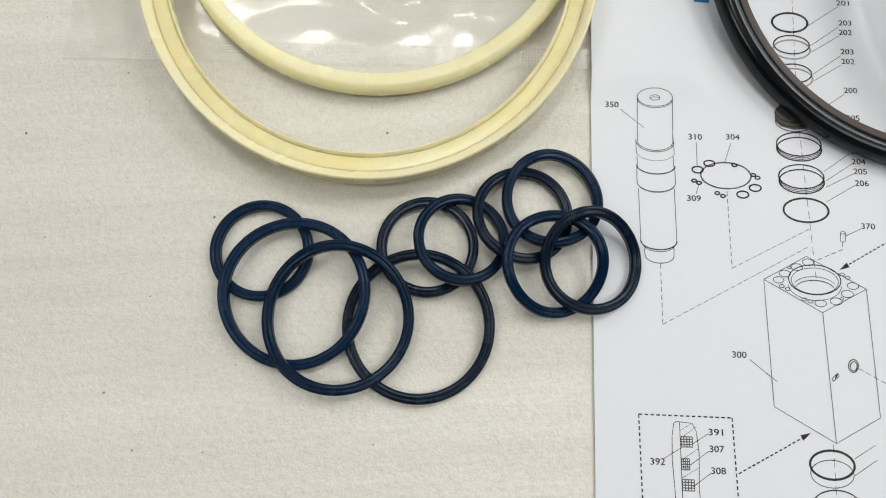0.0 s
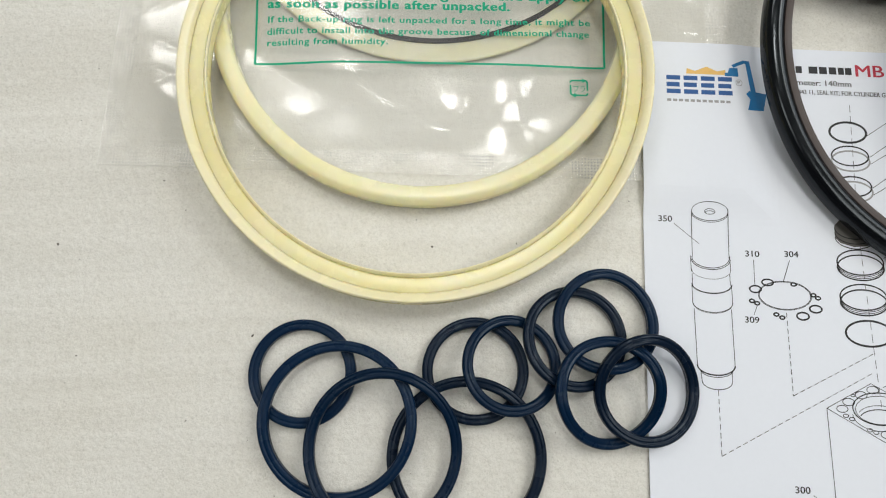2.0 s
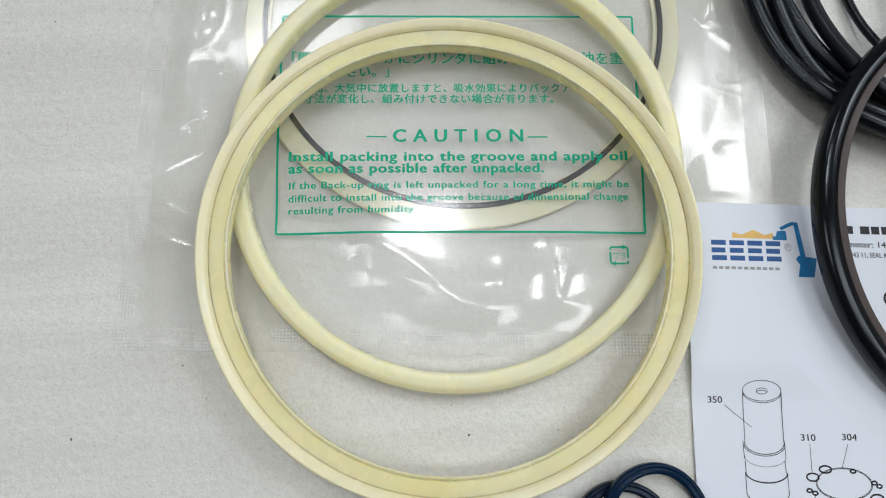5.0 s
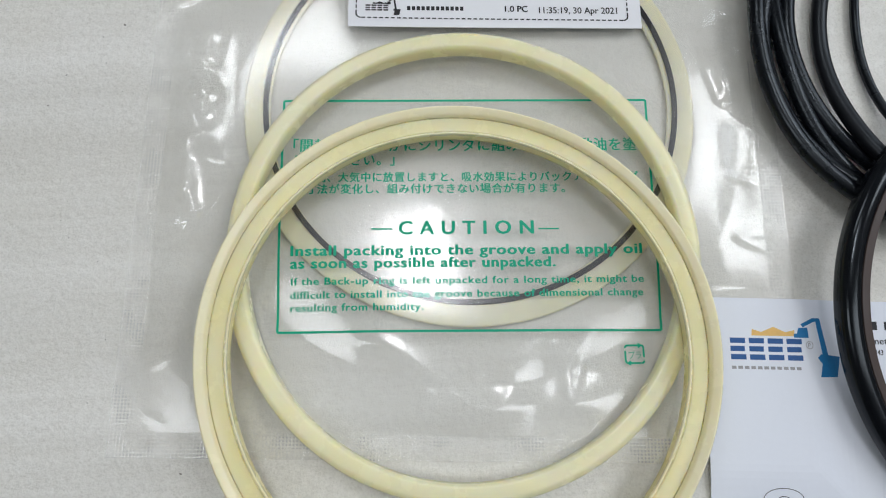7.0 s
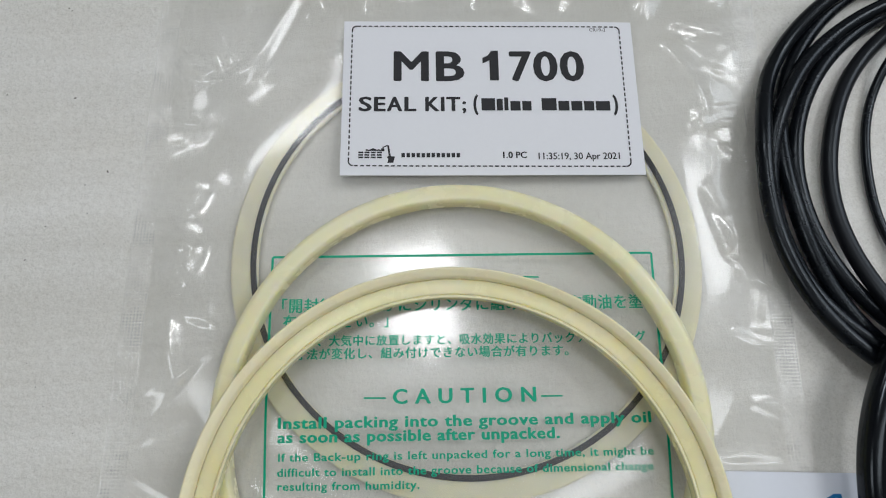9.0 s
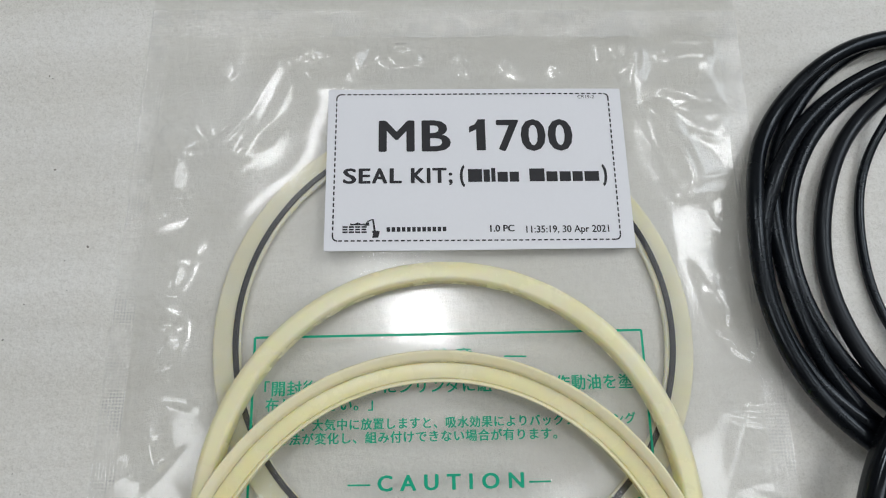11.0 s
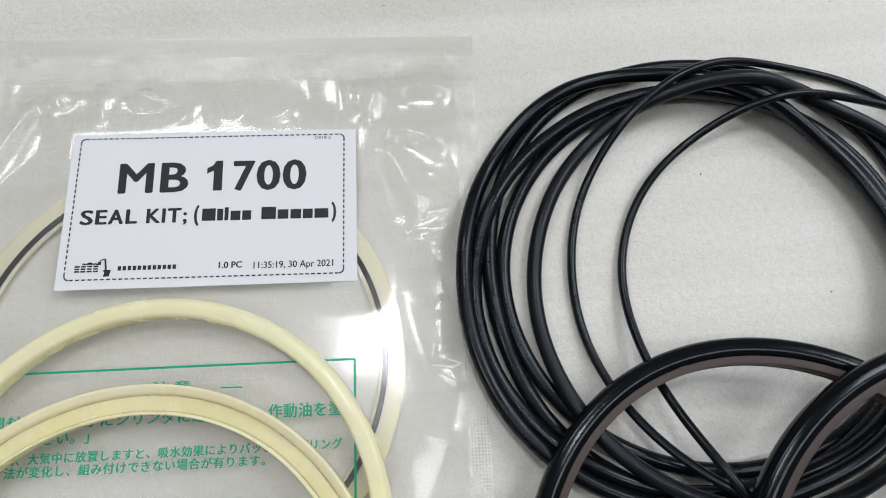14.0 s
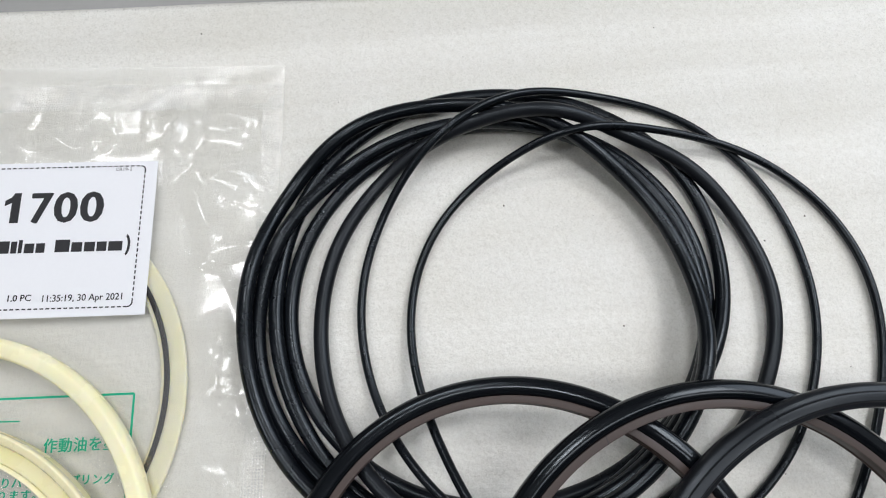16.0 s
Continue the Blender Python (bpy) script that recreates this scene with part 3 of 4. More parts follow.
def printed_section():
    p = ink()
    p.dashes(13.4, 163.0, 41.9, 163.2, 0.42, 1.1, 0.7).dashes(13.4, 163.0, 14.8, 225.0, 0.42, 1.1, 0.7).dashes(41.9, 163.2, 43.6, 225.0, 0.42, 1.1, 0.7)
    p.done("dashed_frame", INK, sheet)
    p = ink()
    p.path([(24.0, 165.4), (23.4, 169.0), (23.2, 176.0), (23.8, 186.0), (23.6, 200.0)]).path([(24.0, 165.4), (24.8, 164.8), (29.6, 165.2), (30.8, 167.6), (31.4, 174.0), (31.0, 184.0), (31.8, 200.0)])
    p.line(25.8, 164.9, 26.0, 200.0)
    p.path([(26.0, 167.4), (29.2, 165.4)], 0.12).path([(26.0, 169.6), (30.9, 166.2)], 0.12).path([(26.0, 176.0), (31.2, 172.6)], 0.12).path([(26.0, 181.2), (31.3, 178.0)], 0.12)
    p.done("printed_section", INK, sheet, "line drawing of a seal groove section")
    for u, v, w, h in ((26.1, 169.2, 3.4, 3.0), (26.0, 175.6, 2.4, 3.2), (26.0, 181.6, 3.6, 3.2)):
        q = ink()
        for k in range(5):
            q.line(u, v + h * k / 4, u + w, v + h * k / 4, 0.28).line(u + w * k / 4, v, u + w * k / 4, v + h, 0.28)
        q.done("hatched_seal", ink_grey_dark(), sheet)
    q = ink()
    q.arc(71.4, 176.0, 6.7, 4.2, w=0.7).arc(71.2, 178.6, 6.5, 4.0, 0, 360, w=0.25)
    q.done("printed_hoop", INK, sheet)
    q = ink()
    q.arc(71.9, 187.4, 7.0, 4.2, w=0.4).arc(71.9, 189.0, 7.0, 4.2, 0, 180, w=0.3)
    q.done("printed_hoop", INK, sheet)


printed_piston()
printed_gasket()
printed_hoops()
printed_block()
printed_leaders()
printed_section()
for text, u, v in (("350", 7.0, 62.3), ("310", 34.5, 72.8), ("304", 47.0, 72.4), ("309", 33.2, 94.0), ("201", 87.8, 21.8), ("203", 88.0, 29.4), ("202", 87.8, 33.0), ("203", 87.8, 40.2),
                   ("202", 87.7, 43.8), ("200", 87.7, 54.4), ("205", 87.6, 64.3), ("203", 88.0, 76.0), ("204", 88.1, 79.6), ("205", 88.3, 83.0), ("206", 88.5, 87.0), ("370", 89.2, 101.5),
                   ("300", 45.2, 144.0), ("391", 36.7, 167.6), ("307", 36.8, 172.5), ("308", 37.0, 178.8), ("392", 18.8, 176.7)):
    pnum(text, u, v)

# ---------------------------------------------------------------- the bag: height of its front film
RING_C, RING_R = (-0.0061, 0.2186), 0.0706
LABEL_C, LABEL_W, LABEL_H, LABEL_TURN, LABEL_Z = (0.0063, 0.2730), 0.1001, 0.0574, -3.1, 0.0042

PRESSED = ((-0.0118, 0.1662, 0.0704), (-0.0157, 0.1364, 0.0710))
TOP_CREASES = [[(-103, 309), (-101, 302), (-97, 293), (-90, 285), (-85, 283), (-78, 286), (-70, 296), (-64, 309), (-57, 321), (-50, 312), (-44, 305)], [(-102, 293), (-97, 289), (-91, 286)],
               [(-97, 296), (-92, 290), (-90, 286)], [(-89, 320), (-86, 308), (-83, 297), (-79, 292)], [(-50, 325), (-48, 319), (-47, 324)], [(-34, 307), (-33, 317), (-31, 324)],
               [(-21, 322), (-19, 318), (-18, 322)], [(-15, 322), (-14, 313)], [(-9, 304), (1, 312), (4, 317), (5, 309), (8, 303)],
               [(17, 319), (20, 310), (26, 305), (32, 305), (35, 310), (39, 304)], [(58, 313), (66, 318), (63, 305), (58, 290), (55, 277)], [(74, 314), (83, 315), (94, 312)]]
SIDE_CREASES = [[(71, 299), (78, 296), (87, 291), (92, 288), (95, 280)], [(67, 293), (72, 283), (76, 272), (78, 264), (74, 256)], [(70, 237), (75, 227), (80, 219), (78, 212)],
               [(-92, 284), (-94, 279), (-96, 271)], [(-104, 245), (-95, 247), (-90, 248), (-92, 243), (-95, 237)], [(-103, 227), (-92, 226), (-91, 225), (-94, 221), (-99, 216)],
               [(-80, 216), (-85, 210), (-88, 201)], [(-100, 212), (-99, 196), (-97, 186), (-95, 184)]]
SOFT_CREASES = [[(-46, 138), (-43, 142), (-34, 138), (-25, 131), (-18, 124), (-10, 119), (-3, 119), (1, 124), (1, 134)], [(15, 139), (18, 131), (18, 117), (21, 123), (23, 129)]]


def curved(points, rounds=3):
    pts = [Vector((a / 1000, b / 1000)) for a, b in points]
    for _ in range(rounds):
        inner = [q for a, b in zip(pts, pts[1:]) for q in (a * 0.75 + b * 0.25, a * 0.25 + b * 0.75)]
        pts = [pts[0]] + inner + [pts[-1]]
    return [(p.x, p.y) for p in pts]


TOP_CREASES, SIDE_CREASES, SOFT_CREASES = [[curved(c, 2) for c in group] for group in (TOP_CREASES, SIDE_CREASES, SOFT_CREASES)]


def crease(x, y, chain, width):
    """Height of a rounded fold along a curved line, fading towards its ends."""
    far = 3.2 * width
    if not (min(p[0] for p in chain) - far < x < max(p[0] for p in chain) + far and min(p[1] for p in chain) - far < y < max(p[1] for p in chain) + far):
        return 0.0
    best, at = 1.0, 0.0
    n = len(chain) - 1
    for i in range(n):
        (ax, ay), (bx, by) = chain[i], chain[i + 1]
        dx, dy = bx - ax, by - ay
        t = min(1.0, max(0.0, ((x - ax) * dx + (y - ay) * dy) / (dx * dx + dy * dy)))
        d = (x - ax - t * dx) ** 2 + (y - ay - t * dy) ** 2
        if d < best:
            best, at = d, (i + t) / n
    crest = 0.3 * width
    d = (math.sqrt(best + crest * crest) - crest) / width
    return math.sin(math.pi * (0.05 + 0.90 * at)) * max(0.0, math.exp(-d) - 0.05)


rng = random.Random(5)
SMALL_CREASES = []
for i in range(14):
    x = -92 + i * 13 + rng.uniform(-2, 2)
    SMALL_CREASES.append((x, 326 - 0.061 * x, x + rng.uniform(-3, 3), 318 - rng.uniform(0, 9) - 0.061 * x))
for i in range(16):
    y = 125 + i * 11 + rng.uniform(-3, 3)
    SMALL_CREASES.append((-111 + rng.uniform(0, 3), y, -100 + rng.uniform(-2, 7), y + rng.uniform(-8, 8)))
    SMALL_CREASES.append((90 + rng.uniform(0, 3), y, 80 + rng.uniform(-6, 2), y + rng.uniform(-8, 8)))


def ridge(x, y, seg, width):
    ax, ay, bx, by = [v / 1000 for v in seg]
    dx, dy = bx - ax, by - ay
    n = dx * dx + dy * dy
    k = ((x - ax) * dx + (y - ay) * dy) / n
    t = min(1.0, max(0.0, k))
    d2 = (x - ax - t * dx) ** 2 + (y - ay - t * dy) ** 2
    if d2 > 16 * width * width:
        return 0.0
    fall = math.exp(-abs(k - t) * math.sqrt(n) / width) * (0.45 + 0.55 * math.sin(math.pi * min(1, max(0, t * 0.8 + 0.1))))
    return fall / (1 + d2 / (width * width)) ** 1.5


def label_uv(x, y):
    c, s = math.cos(radians(LABEL_TURN)), math.sin(radians(LABEL_TURN))
    dx, dy = x - LABEL_C[0], y - LABEL_C[1]
    return dx * c + dy * s, -dx * s + dy * c


def label_plane(a):
    return LABEL_Z - 0.024 * a


def film_height(x, y):
    u, v = bag_uv(x, y)
    edge = min(BAG_HALF[0] - abs(u), BAG_HALF[1] - abs(v))
    r = math.hypot(x - RING_C[0], y - RING_C[1])
    plate = 0.0037 * (1 - smoothstep(0.073, 0.106, r))
    lean = (-0.015 * x - 0.010 * (0.18 - y)) * (1 - smoothstep(0.060, 0.102, r))
    h = max(0.0012 + 0.0013 * (1 - smoothstep(0.077, 0.090, r)), plate + lean)
    calm = smoothstep(0.077, 0.092, r)
    free = smoothstep(0.006, 0.016, edge)
    for cx, cy, R in PRESSED:
        calm *= smoothstep(0.003, 0.013, abs(math.hypot(x - cx, y - cy) - R))
    w = 0.0
    for s in TOP_CREASES:
        w += 0.0042 * crease(x, y, s, 0.0036)
    for s in SIDE_CREASES:
        w += 0.0044 * crease(x, y, s, 0.0046)
    for s in SMALL_CREASES:
        w += 0.0006 * ridge(x, y, s, 0.0010)
    low = 0.0
    for s in SOFT_CREASES:
        low += 0.0015 * crease(x, y, s, 0.0042)
    puff = 0.0010 * noise.noise(Vector((x * 26, y * 22, 2.2)))
    fold = 0.0010 * (1 - min(1, 2.0 * abs(noise.noise(Vector((x * 17, y * 14, 5.2)))))) ** 2
    lower = 1 - smoothstep(-0.075, -0.01, v)
    puff = (puff + fold) * (1 - 0.2 * lower)
    w *= 1 - 0.6 * lower
    h += (w + max(-0.0006, puff)) * calm * (0.25 + 0.75 * free) + low + (0.00009 + 0.00022 * smoothstep(0.070, 0.085, r)) * noise.noise(Vector((x * 45, y * 40, 9.0)))
    h = 0.0011 + (h - 0.0011) * smoothstep(0.0, 0.010, edge)
    a, b = label_uv(x, y)
    out = math.hypot(max(0.0, abs(a) - LABEL_W / 2), max(0.0, abs(b) - LABEL_H / 2))
    k = 1 - smoothstep(0.0003, 0.014, out)
    h = h * (1 - k) + (label_plane(a) - 0.0004) * k
    if on_page(x, y, 0.003):
        h = min(h, 0.0012)
    return max(0.0010, h)


bag = tagged(new("plastic_bag"), "clear creased plastic bag with green caution print, holding two rings", "plastic bag")


def bag_world(u, v):
    c, s = math.cos(radians(BAG_TURN)), math.sin(radians(BAG_TURN))
    return BAG_MID[0] + u * c - v * s, BAG_MID[1] + u * s + v * c


def film_patch(name, u0, u1, v0, v1, step, mat, height, label=""):
    nu, nv = max(2, int(round((u1 - u0) / step))), max(2, int(round((v1 - v0) / step)))
    verts, faces = [], []
    for j in range(nv + 1):
        for i in range(nu + 1):
            x, y = bag_world(u0 + (u1 - u0) * i / nu, v0 + (v1 - v0) * j / nv)
            verts.append((x, y, height(x, y)))
    w = nu + 1
    for j in range(nv):
        for i in range(nu):
            a = j * w + i
            faces.append((a, a + 1, a + w + 1, a + w))
    ob = mesh_object(name, verts, faces, mat, bag, label, smooth=True)
    return ob


HU, HV = BAG_HALF
S = 0.0075
film_patch("front_film", -HU + S, HU - S, -HV + S, HV - 0.0195, 0.0009, FILM, film_height, "clear creased film")
film_patch("back_film", -HU, HU, -HV, HV, 0.012, BACK_FILM, lambda x, y: 0.0003, "clear flat film")
film_patch("top_seal", -HU, HU, HV - 0.0195, HV - 0.0080, 0.0015, TOP_SEAL, film_height, "embossed heat seal")
PUCKERS = [(rng.uniform(-98, 98) / 1000, rng.uniform(2.2, 4.2) / 1000) for _ in range(34)]


def flap_height(x, y):
    u, v = bag_uv(x, y)
    low = v - (HV - 0.0080)
    return film_height(x, y) + sum(0.0007 * math.exp(-((u - a) / 0.0008) ** 2) * (1 - smoothstep(0.5 * n, n, low)) for a, n in PUCKERS if abs(u - a) < 0.003)


film_patch("top_flap", -HU, HU, HV - 0.0080, HV, 0.0005, FILM, flap_height, "clear film flap above the seal")
film_patch("bottom_seal", -HU, HU, -HV, -HV + S, 0.0015, SEAL, film_height, "embossed heat seal")
film_patch("side_seal", -HU, -HU + S, -HV + S, HV - 0.0195, 0.0015, SEAL, film_height, "embossed heat seal")
film_patch("side_seal", HU - S, HU, -HV + S, HV - 0.0195, 0.0015, SEAL, film_height, "embossed heat seal")

# green print on the film
CP = Plane(-0.0669, 0.2212, -2.886, film_height)
GUP = 0.00018
gp = Print(CP, GUP)
for a in ((0, 0, 119.3, 0), (119.3, 0, 118.8, 76.1), (118.8, 76.1, 0, 75.5), (0, 75.5, 0, 0)):
    gp.line(*a, w=0.75, step=2.0)
gp.done("print_frame", GREEN_INK, bag, "green printed frame")
for text, u, v, cap, width, bold in (
        ("「開封後、速やかにシリンダに組み付け、作動油を塗", 3.5, 17.3, 3.4, 111.6, 0.06),
        ("布して下さい。」", 4.0, 22.1, 3.2, 32.2, 0.06),
        ("長時間、大気中に放置しますと、吸水効果によりバックアップリング", 3.8, 27.7, 2.5, 111.2, 0.08),
        ("の寸法が変化し、組み付けできない場合が有ります。", 4.2, 31.6, 2.5, 86.8, 0.08),
        ("CAUTION", 37.5, 45.3, 4.4, 42.9, 0.10),
        ("Install packing into the groove and apply oil", 3.7, 51.9, 3.3, 110.6, 0.13),
        ("as soon as possible after unpacked.", 3.7, 55.9, 3.3, 83.1, 0.13),
        ("If the Back-up ring is left unpacked for a long time, it might be", 4.0, 61.1, 2.3, 110.2, 0.09),
        ("difficult to install into the groove because of dimensional change", 3.8, 65.3, 2.3, 110.0, 0.09),
        ("resulting from humidity.", 3.9, 69.2, 2.3, 41.4, 0.09)):
    writing("green_writing", text, CP, GUP, u, v, cap, width, GREEN_INK, bag, bold, 1.7 if text == "CAUTION" else 1.1, label="green printed writing")
writing("green_writing", "注意", CP, GUP, 54.5, 8.0, 3.0, 12.0, GREEN_INK, bag, 0.05, 1.3, label="green printed writing")
for a in ((28.9, 43.5, 35.5, 43.6), (81.8, 43.8, 88.3, 43.8), (41.0, 6.8, 48.0, 6.8), (76.2, 7.2, 83.1, 7.4)):
    Print(CP, GUP).line(*a, w=0.5).done("green_dash", GREEN_INK, bag, "green printed dash")
MARK = Plane(*CP(0.4, 0.9)[:2], -2.886, film_height)
gp = Print(MARK, GUP)
for (x0, y0, x1, y1) in ((107.4, 79.8, 111.4, 79.8), (112.3, 80.6, 112.3, 83.4), (107.4, 85.2, 111.4, 85.2), (106.6, 81.4, 106.6, 84.4)):
    gp.line(x0, y0, x1, y1, 0.6)
gp.arc(107.4, 80.6, 0.8, 0.8, 180, 270, 0.6).arc(111.5, 80.6, 0.8, 0.8, 270, 360, 0.6).arc(111.5, 84.4, 0.8, 0.8, 0, 90, 0.6).arc(107.4, 84.4, 0.8, 0.8, 90, 180, 0.6)
gp.polygon([(110.6, 78.9), (112.0, 79.8), (110.6, 80.7)]).polygon([(108.2, 84.3), (106.9, 85.2), (108.2, 86.1)])
gp.done("recycling_mark", GREEN_INK, bag, "green square recycling mark")
writing("recycling_writing", "プラ", MARK, GUP, 107.6, 83.8, 1.9, 3.9, GREEN_INK, bag, 0.0)

# ---------------------------------------------------------------- the label on the bag
label = tagged(new("adhesive_label"), "white rectangular label with bold black print, stuck on the bag", "label")


def label_height(x, y):
    a, b = label_uv(x, y)
    return label_plane(a) + 0.0003 * noise.noise(Vector((x * 14, y * 14, 4))) + 0.0008 * (a / 0.05) ** 2 * (b / 0.028) * (1 if b < 0 else 0.4) * -0.3


c0, s0 = math.cos(radians(LABEL_TURN)), math.sin(radians(LABEL_TURN))
LB = Plane(LABEL_C[0] - LABEL_W / 2 * c0 - LABEL_H / 2 * s0, LABEL_C[1] - LABEL_W / 2 * s0 + LABEL_H / 2 * c0, LABEL_TURN, label_height, 1.0267)


def label_paper():
    verts, faces = [], []
    nu, nv = 48, 28
    for layer in (0.0, -0.00016):
        for j in range(nv + 1):
            for i in range(nu + 1):
                verts.append(LB(97.5 * i / nu, 55.9 * j / nv, layer))
    w = nu + 1
    off = w * (nv + 1)
    for j in range(nv):
        for i in range(nu):
            a = j * w + i
            faces += [(a, a + w, a + w + 1, a + 1), (off + a, off + a + 1, off + a + w + 1, off + a + w)]
    for i in range(nu):
        a = nv * w + i
        faces += [(i, i + 1, off + i + 1, off + i), (a + 1, a, off + a, off + a + 1)]
    for j in range(nv):
        a, b = j * w, j * w + nu
        faces += [(a + w, a, off + a, off + a + w), (b, b + w, off + b + w, off + b)]
    mesh_object("paper", verts, faces, LABEL_PAPER, label, "white label paper", smooth=False)


label_paper()
LUP = 0.0001
lp = Print(LB, LUP)
for a in ((4.3, 1.9, 91.9, 1.9), (93.3, 3.4, 93.0, 51.5), (91.4, 53.0, 4.1, 52.6), (2.6, 51.1, 2.8, 3.4)):
    lp.dashes(*a, w=0.45, dash=1.25, gap=0.7)
for u, v, a in ((4.3, 3.4, 180), (91.8, 3.4, 270), (91.5, 51.5, 0), (4.1, 51.1, 90)):
    lp.arc(u, v, 1.5, 1.5, a, a + 90, 0.45)
lp.done("dashed_border", INK, label, "black dashed border")
# heavy grotesque capitals: each with its own width; the figure one has a flag and no foot
for ch, a, b in (("M", 16.7, 28.4), ("B", 30.7, 40.2), ("7", 55.2, 62.7), ("0", 63.2, 71.4), ("0", 72.1, 80.3)):
    writing("label_letter", ch, LB, LUP, a, 22.3, 11.1, b - a, INK, label, 0.09, label="bold black letter")
Print(LB, LUP).polygon([(51.6, 22.3), (48.6, 22.3), (48.6, 14.8), (46.3, 16.0), (46.3, 13.9), (48.2, 12.9), (49.3, 11.2), (51.6, 11.2)]).done("label_letter", INK, label, "bold black letter")
for ch, a, b in (("S", 5.4, 9.7), ("E", 10.4, 14.2), ("A", 14.6, 19.6), ("L", 20.3, 24.2), ("K", 27.1, 31.7), ("I", 32.2, 33.4), ("T", 34.0, 38.6), (";", 39.2, 40.5)):
    writing("label_letter", ch, LB, LUP, a, 33.4, 5.2, b - a, INK, label, 0.10, label="bold black letter")
for a, b, h in ((45.5, 50.0, 4.9), (50.5, 52.5, 4.7), (53.0, 54.3, 5.2), (55.0, 58.3, 3.8), (58.9, 61.9, 3.8), (65.3, 70.2, 4.9), (70.8, 74.4, 3.8), (75.1, 78.7, 3.8), (79.3, 82.6, 3.8), (83.2, 87.9, 3.8)):
    Print(LB, LUP).line(a, 33.5 - h / 2, b, 33.5 - h / 2, h * 0.9).done("maker_bar", INK, label, "black bar")
Print(LB, LUP).arc(44.8, 31.2, 1.5, 3.7, 110, 250, 0.9).done("bracket", INK, label)
Print(LB, LUP).arc(88.6, 31.3, 1.5, 3.7, -70, 70, 0.9).done("bracket", INK, label)
logo(LB, LUP, 5.6, 47.8, 0.34, INK, INK, INK, None, label)
for i in range(12):
    Print(LB, LUP).line(19.4 + i * 1.6, 49.0, 20.5 + i * 1.6, 49.0, 1.5).done("address_bar", INK, label, "small black bar")
writing("label_count", "1.0 PC", LB, LUP, 51.9, 50.0, 2.2, 7.7, INK, label, 0.08)
writing("label_date", "11:35:19, 30 Apr 2021", LB, LUP, 63.3, 50.5, 2.3, 26.3, INK, label, 0.04)
writing("label_code", "CR19-2", LB, LUP, 83.0, 3.7, 1.2, 5.6, INK, label, 0.0)

# ---------------------------------------------------------------- rings
PLACED = []
SEG = 192


def ground(x, y):
    """What a ring rests on where no other ring lies: the foam, the sheet of paper, the bag or its label."""
    h = page_height(x, y) if on_page(x, y, 0.002) else 0.0
    a, b = bag_uv(x, y)
    if abs(a) < HU and abs(b) < HV:
        h = max(h, film_height(x, y) + 0.0003)
    return h


def radius(R, oval, a):
    """oval: how far a soft ring is pressed out of round, cosine and sine by turns, twice and three times round."""
    return R + sum(d * (math.sin if i % 2 else math.cos)((2 + i // 2) * a) for i, d in enumerate(oval))


def rest_height(cx, cy, R, half, tall, slope, base=ground, oval=(0.0, 0.0), stiff=4):
    """The underside of a bendable ring laid on everything beneath it."""
    need = []
    for i in range(SEG):
        a = 2 * math.pi * i / SEG
        r = radius(R, oval, a)
        z = max(base(cx + (r + d) * math.cos(a), cy + (r + d) * math.sin(a)) for d in (-half * 0.7, 0, half * 0.7))
        x, y = cx + r * math.cos(a), cy + r * math.sin(a)
        for (qx, qy, qR, qo, qh, qt, top) in PLACED:
            qa = math.atan2(y - qy, x - qx)
            d = abs(math.hypot(x - qx, y - qy) - radius(qR, qo, qa)) / (half + qh)
            if d < 1:
                b = int(round(qa / (2 * math.pi) * SEG)) % SEG
                z = max(z, top[b] - (qt + tall) / 2 * (1 - math.sqrt(1 - d * d)))
        need.append(z)
    step = slope * 2 * math.pi * R / SEG
    z = need[:]
    for _ in range(2):
        for i in range(2 * SEG):
            z[i % SEG] = max(z[i % SEG], z[(i - 1) % SEG] - step)
        for i in range(2 * SEG, 0, -1):
            z[i % SEG] = max(z[i % SEG], z[(i + 1) % SEG] - step)
    z, need = np.array(z), np.array(need)
    for _ in range(40):
        spectrum = np.fft.rfft(z)
        spectrum[stiff + 1:] = 0
        smooth = np.fft.irfft(spectrum, SEG)
        z = np.maximum(smooth, need)
    return [float(v) for v in np.maximum(smooth, 0.0) + 0.0001]


def lathe(name, cx, cy, R, profile, under, mat, parent=None, label="", oval=(0.0, 0.0)):
    """Sweeps a closed profile (radial offset, height) round a ring whose underside follows the list of heights."""
    verts, faces = [], []
    n = len(profile)
    for i in range(SEG):
        a = 2 * math.pi * i / SEG
        r = radius(R, oval, a)
        for dr, dz in profile:
            verts.append((cx + (r + dr) * math.cos(a), cy + (r + dr) * math.sin(a), under[i] + dz))
    for i in range(SEG):
        j = (i + 1) % SEG
        for k in range(n):
            l = (k + 1) % n
            faces.append((i * n + k, j * n + k, j * n + l, i * n + l))
    return mesh_object(name, verts, faces, mat, parent, label, smooth=True)


def sharp(ob, angle=38):
    ob.data.update()
    bm = bmesh.new()
    bm.from_mesh(ob.data)
    bmesh.ops.recalc_face_normals(bm, faces=bm.faces)
    for e in bm.edges:
        if len(e.link_faces) == 2 and e.calc_face_angle(0) > radians(angle):
            e.smooth = False
    bm.to_mesh(ob.data)
    bm.free()
    return ob


def round_profile(r, n=16, flat=1.0):
    return [(r * math.cos(2 * math.pi * k / n), flat * (r + r * math.sin(2 * math.pi * k / n))) for k in range(n)]


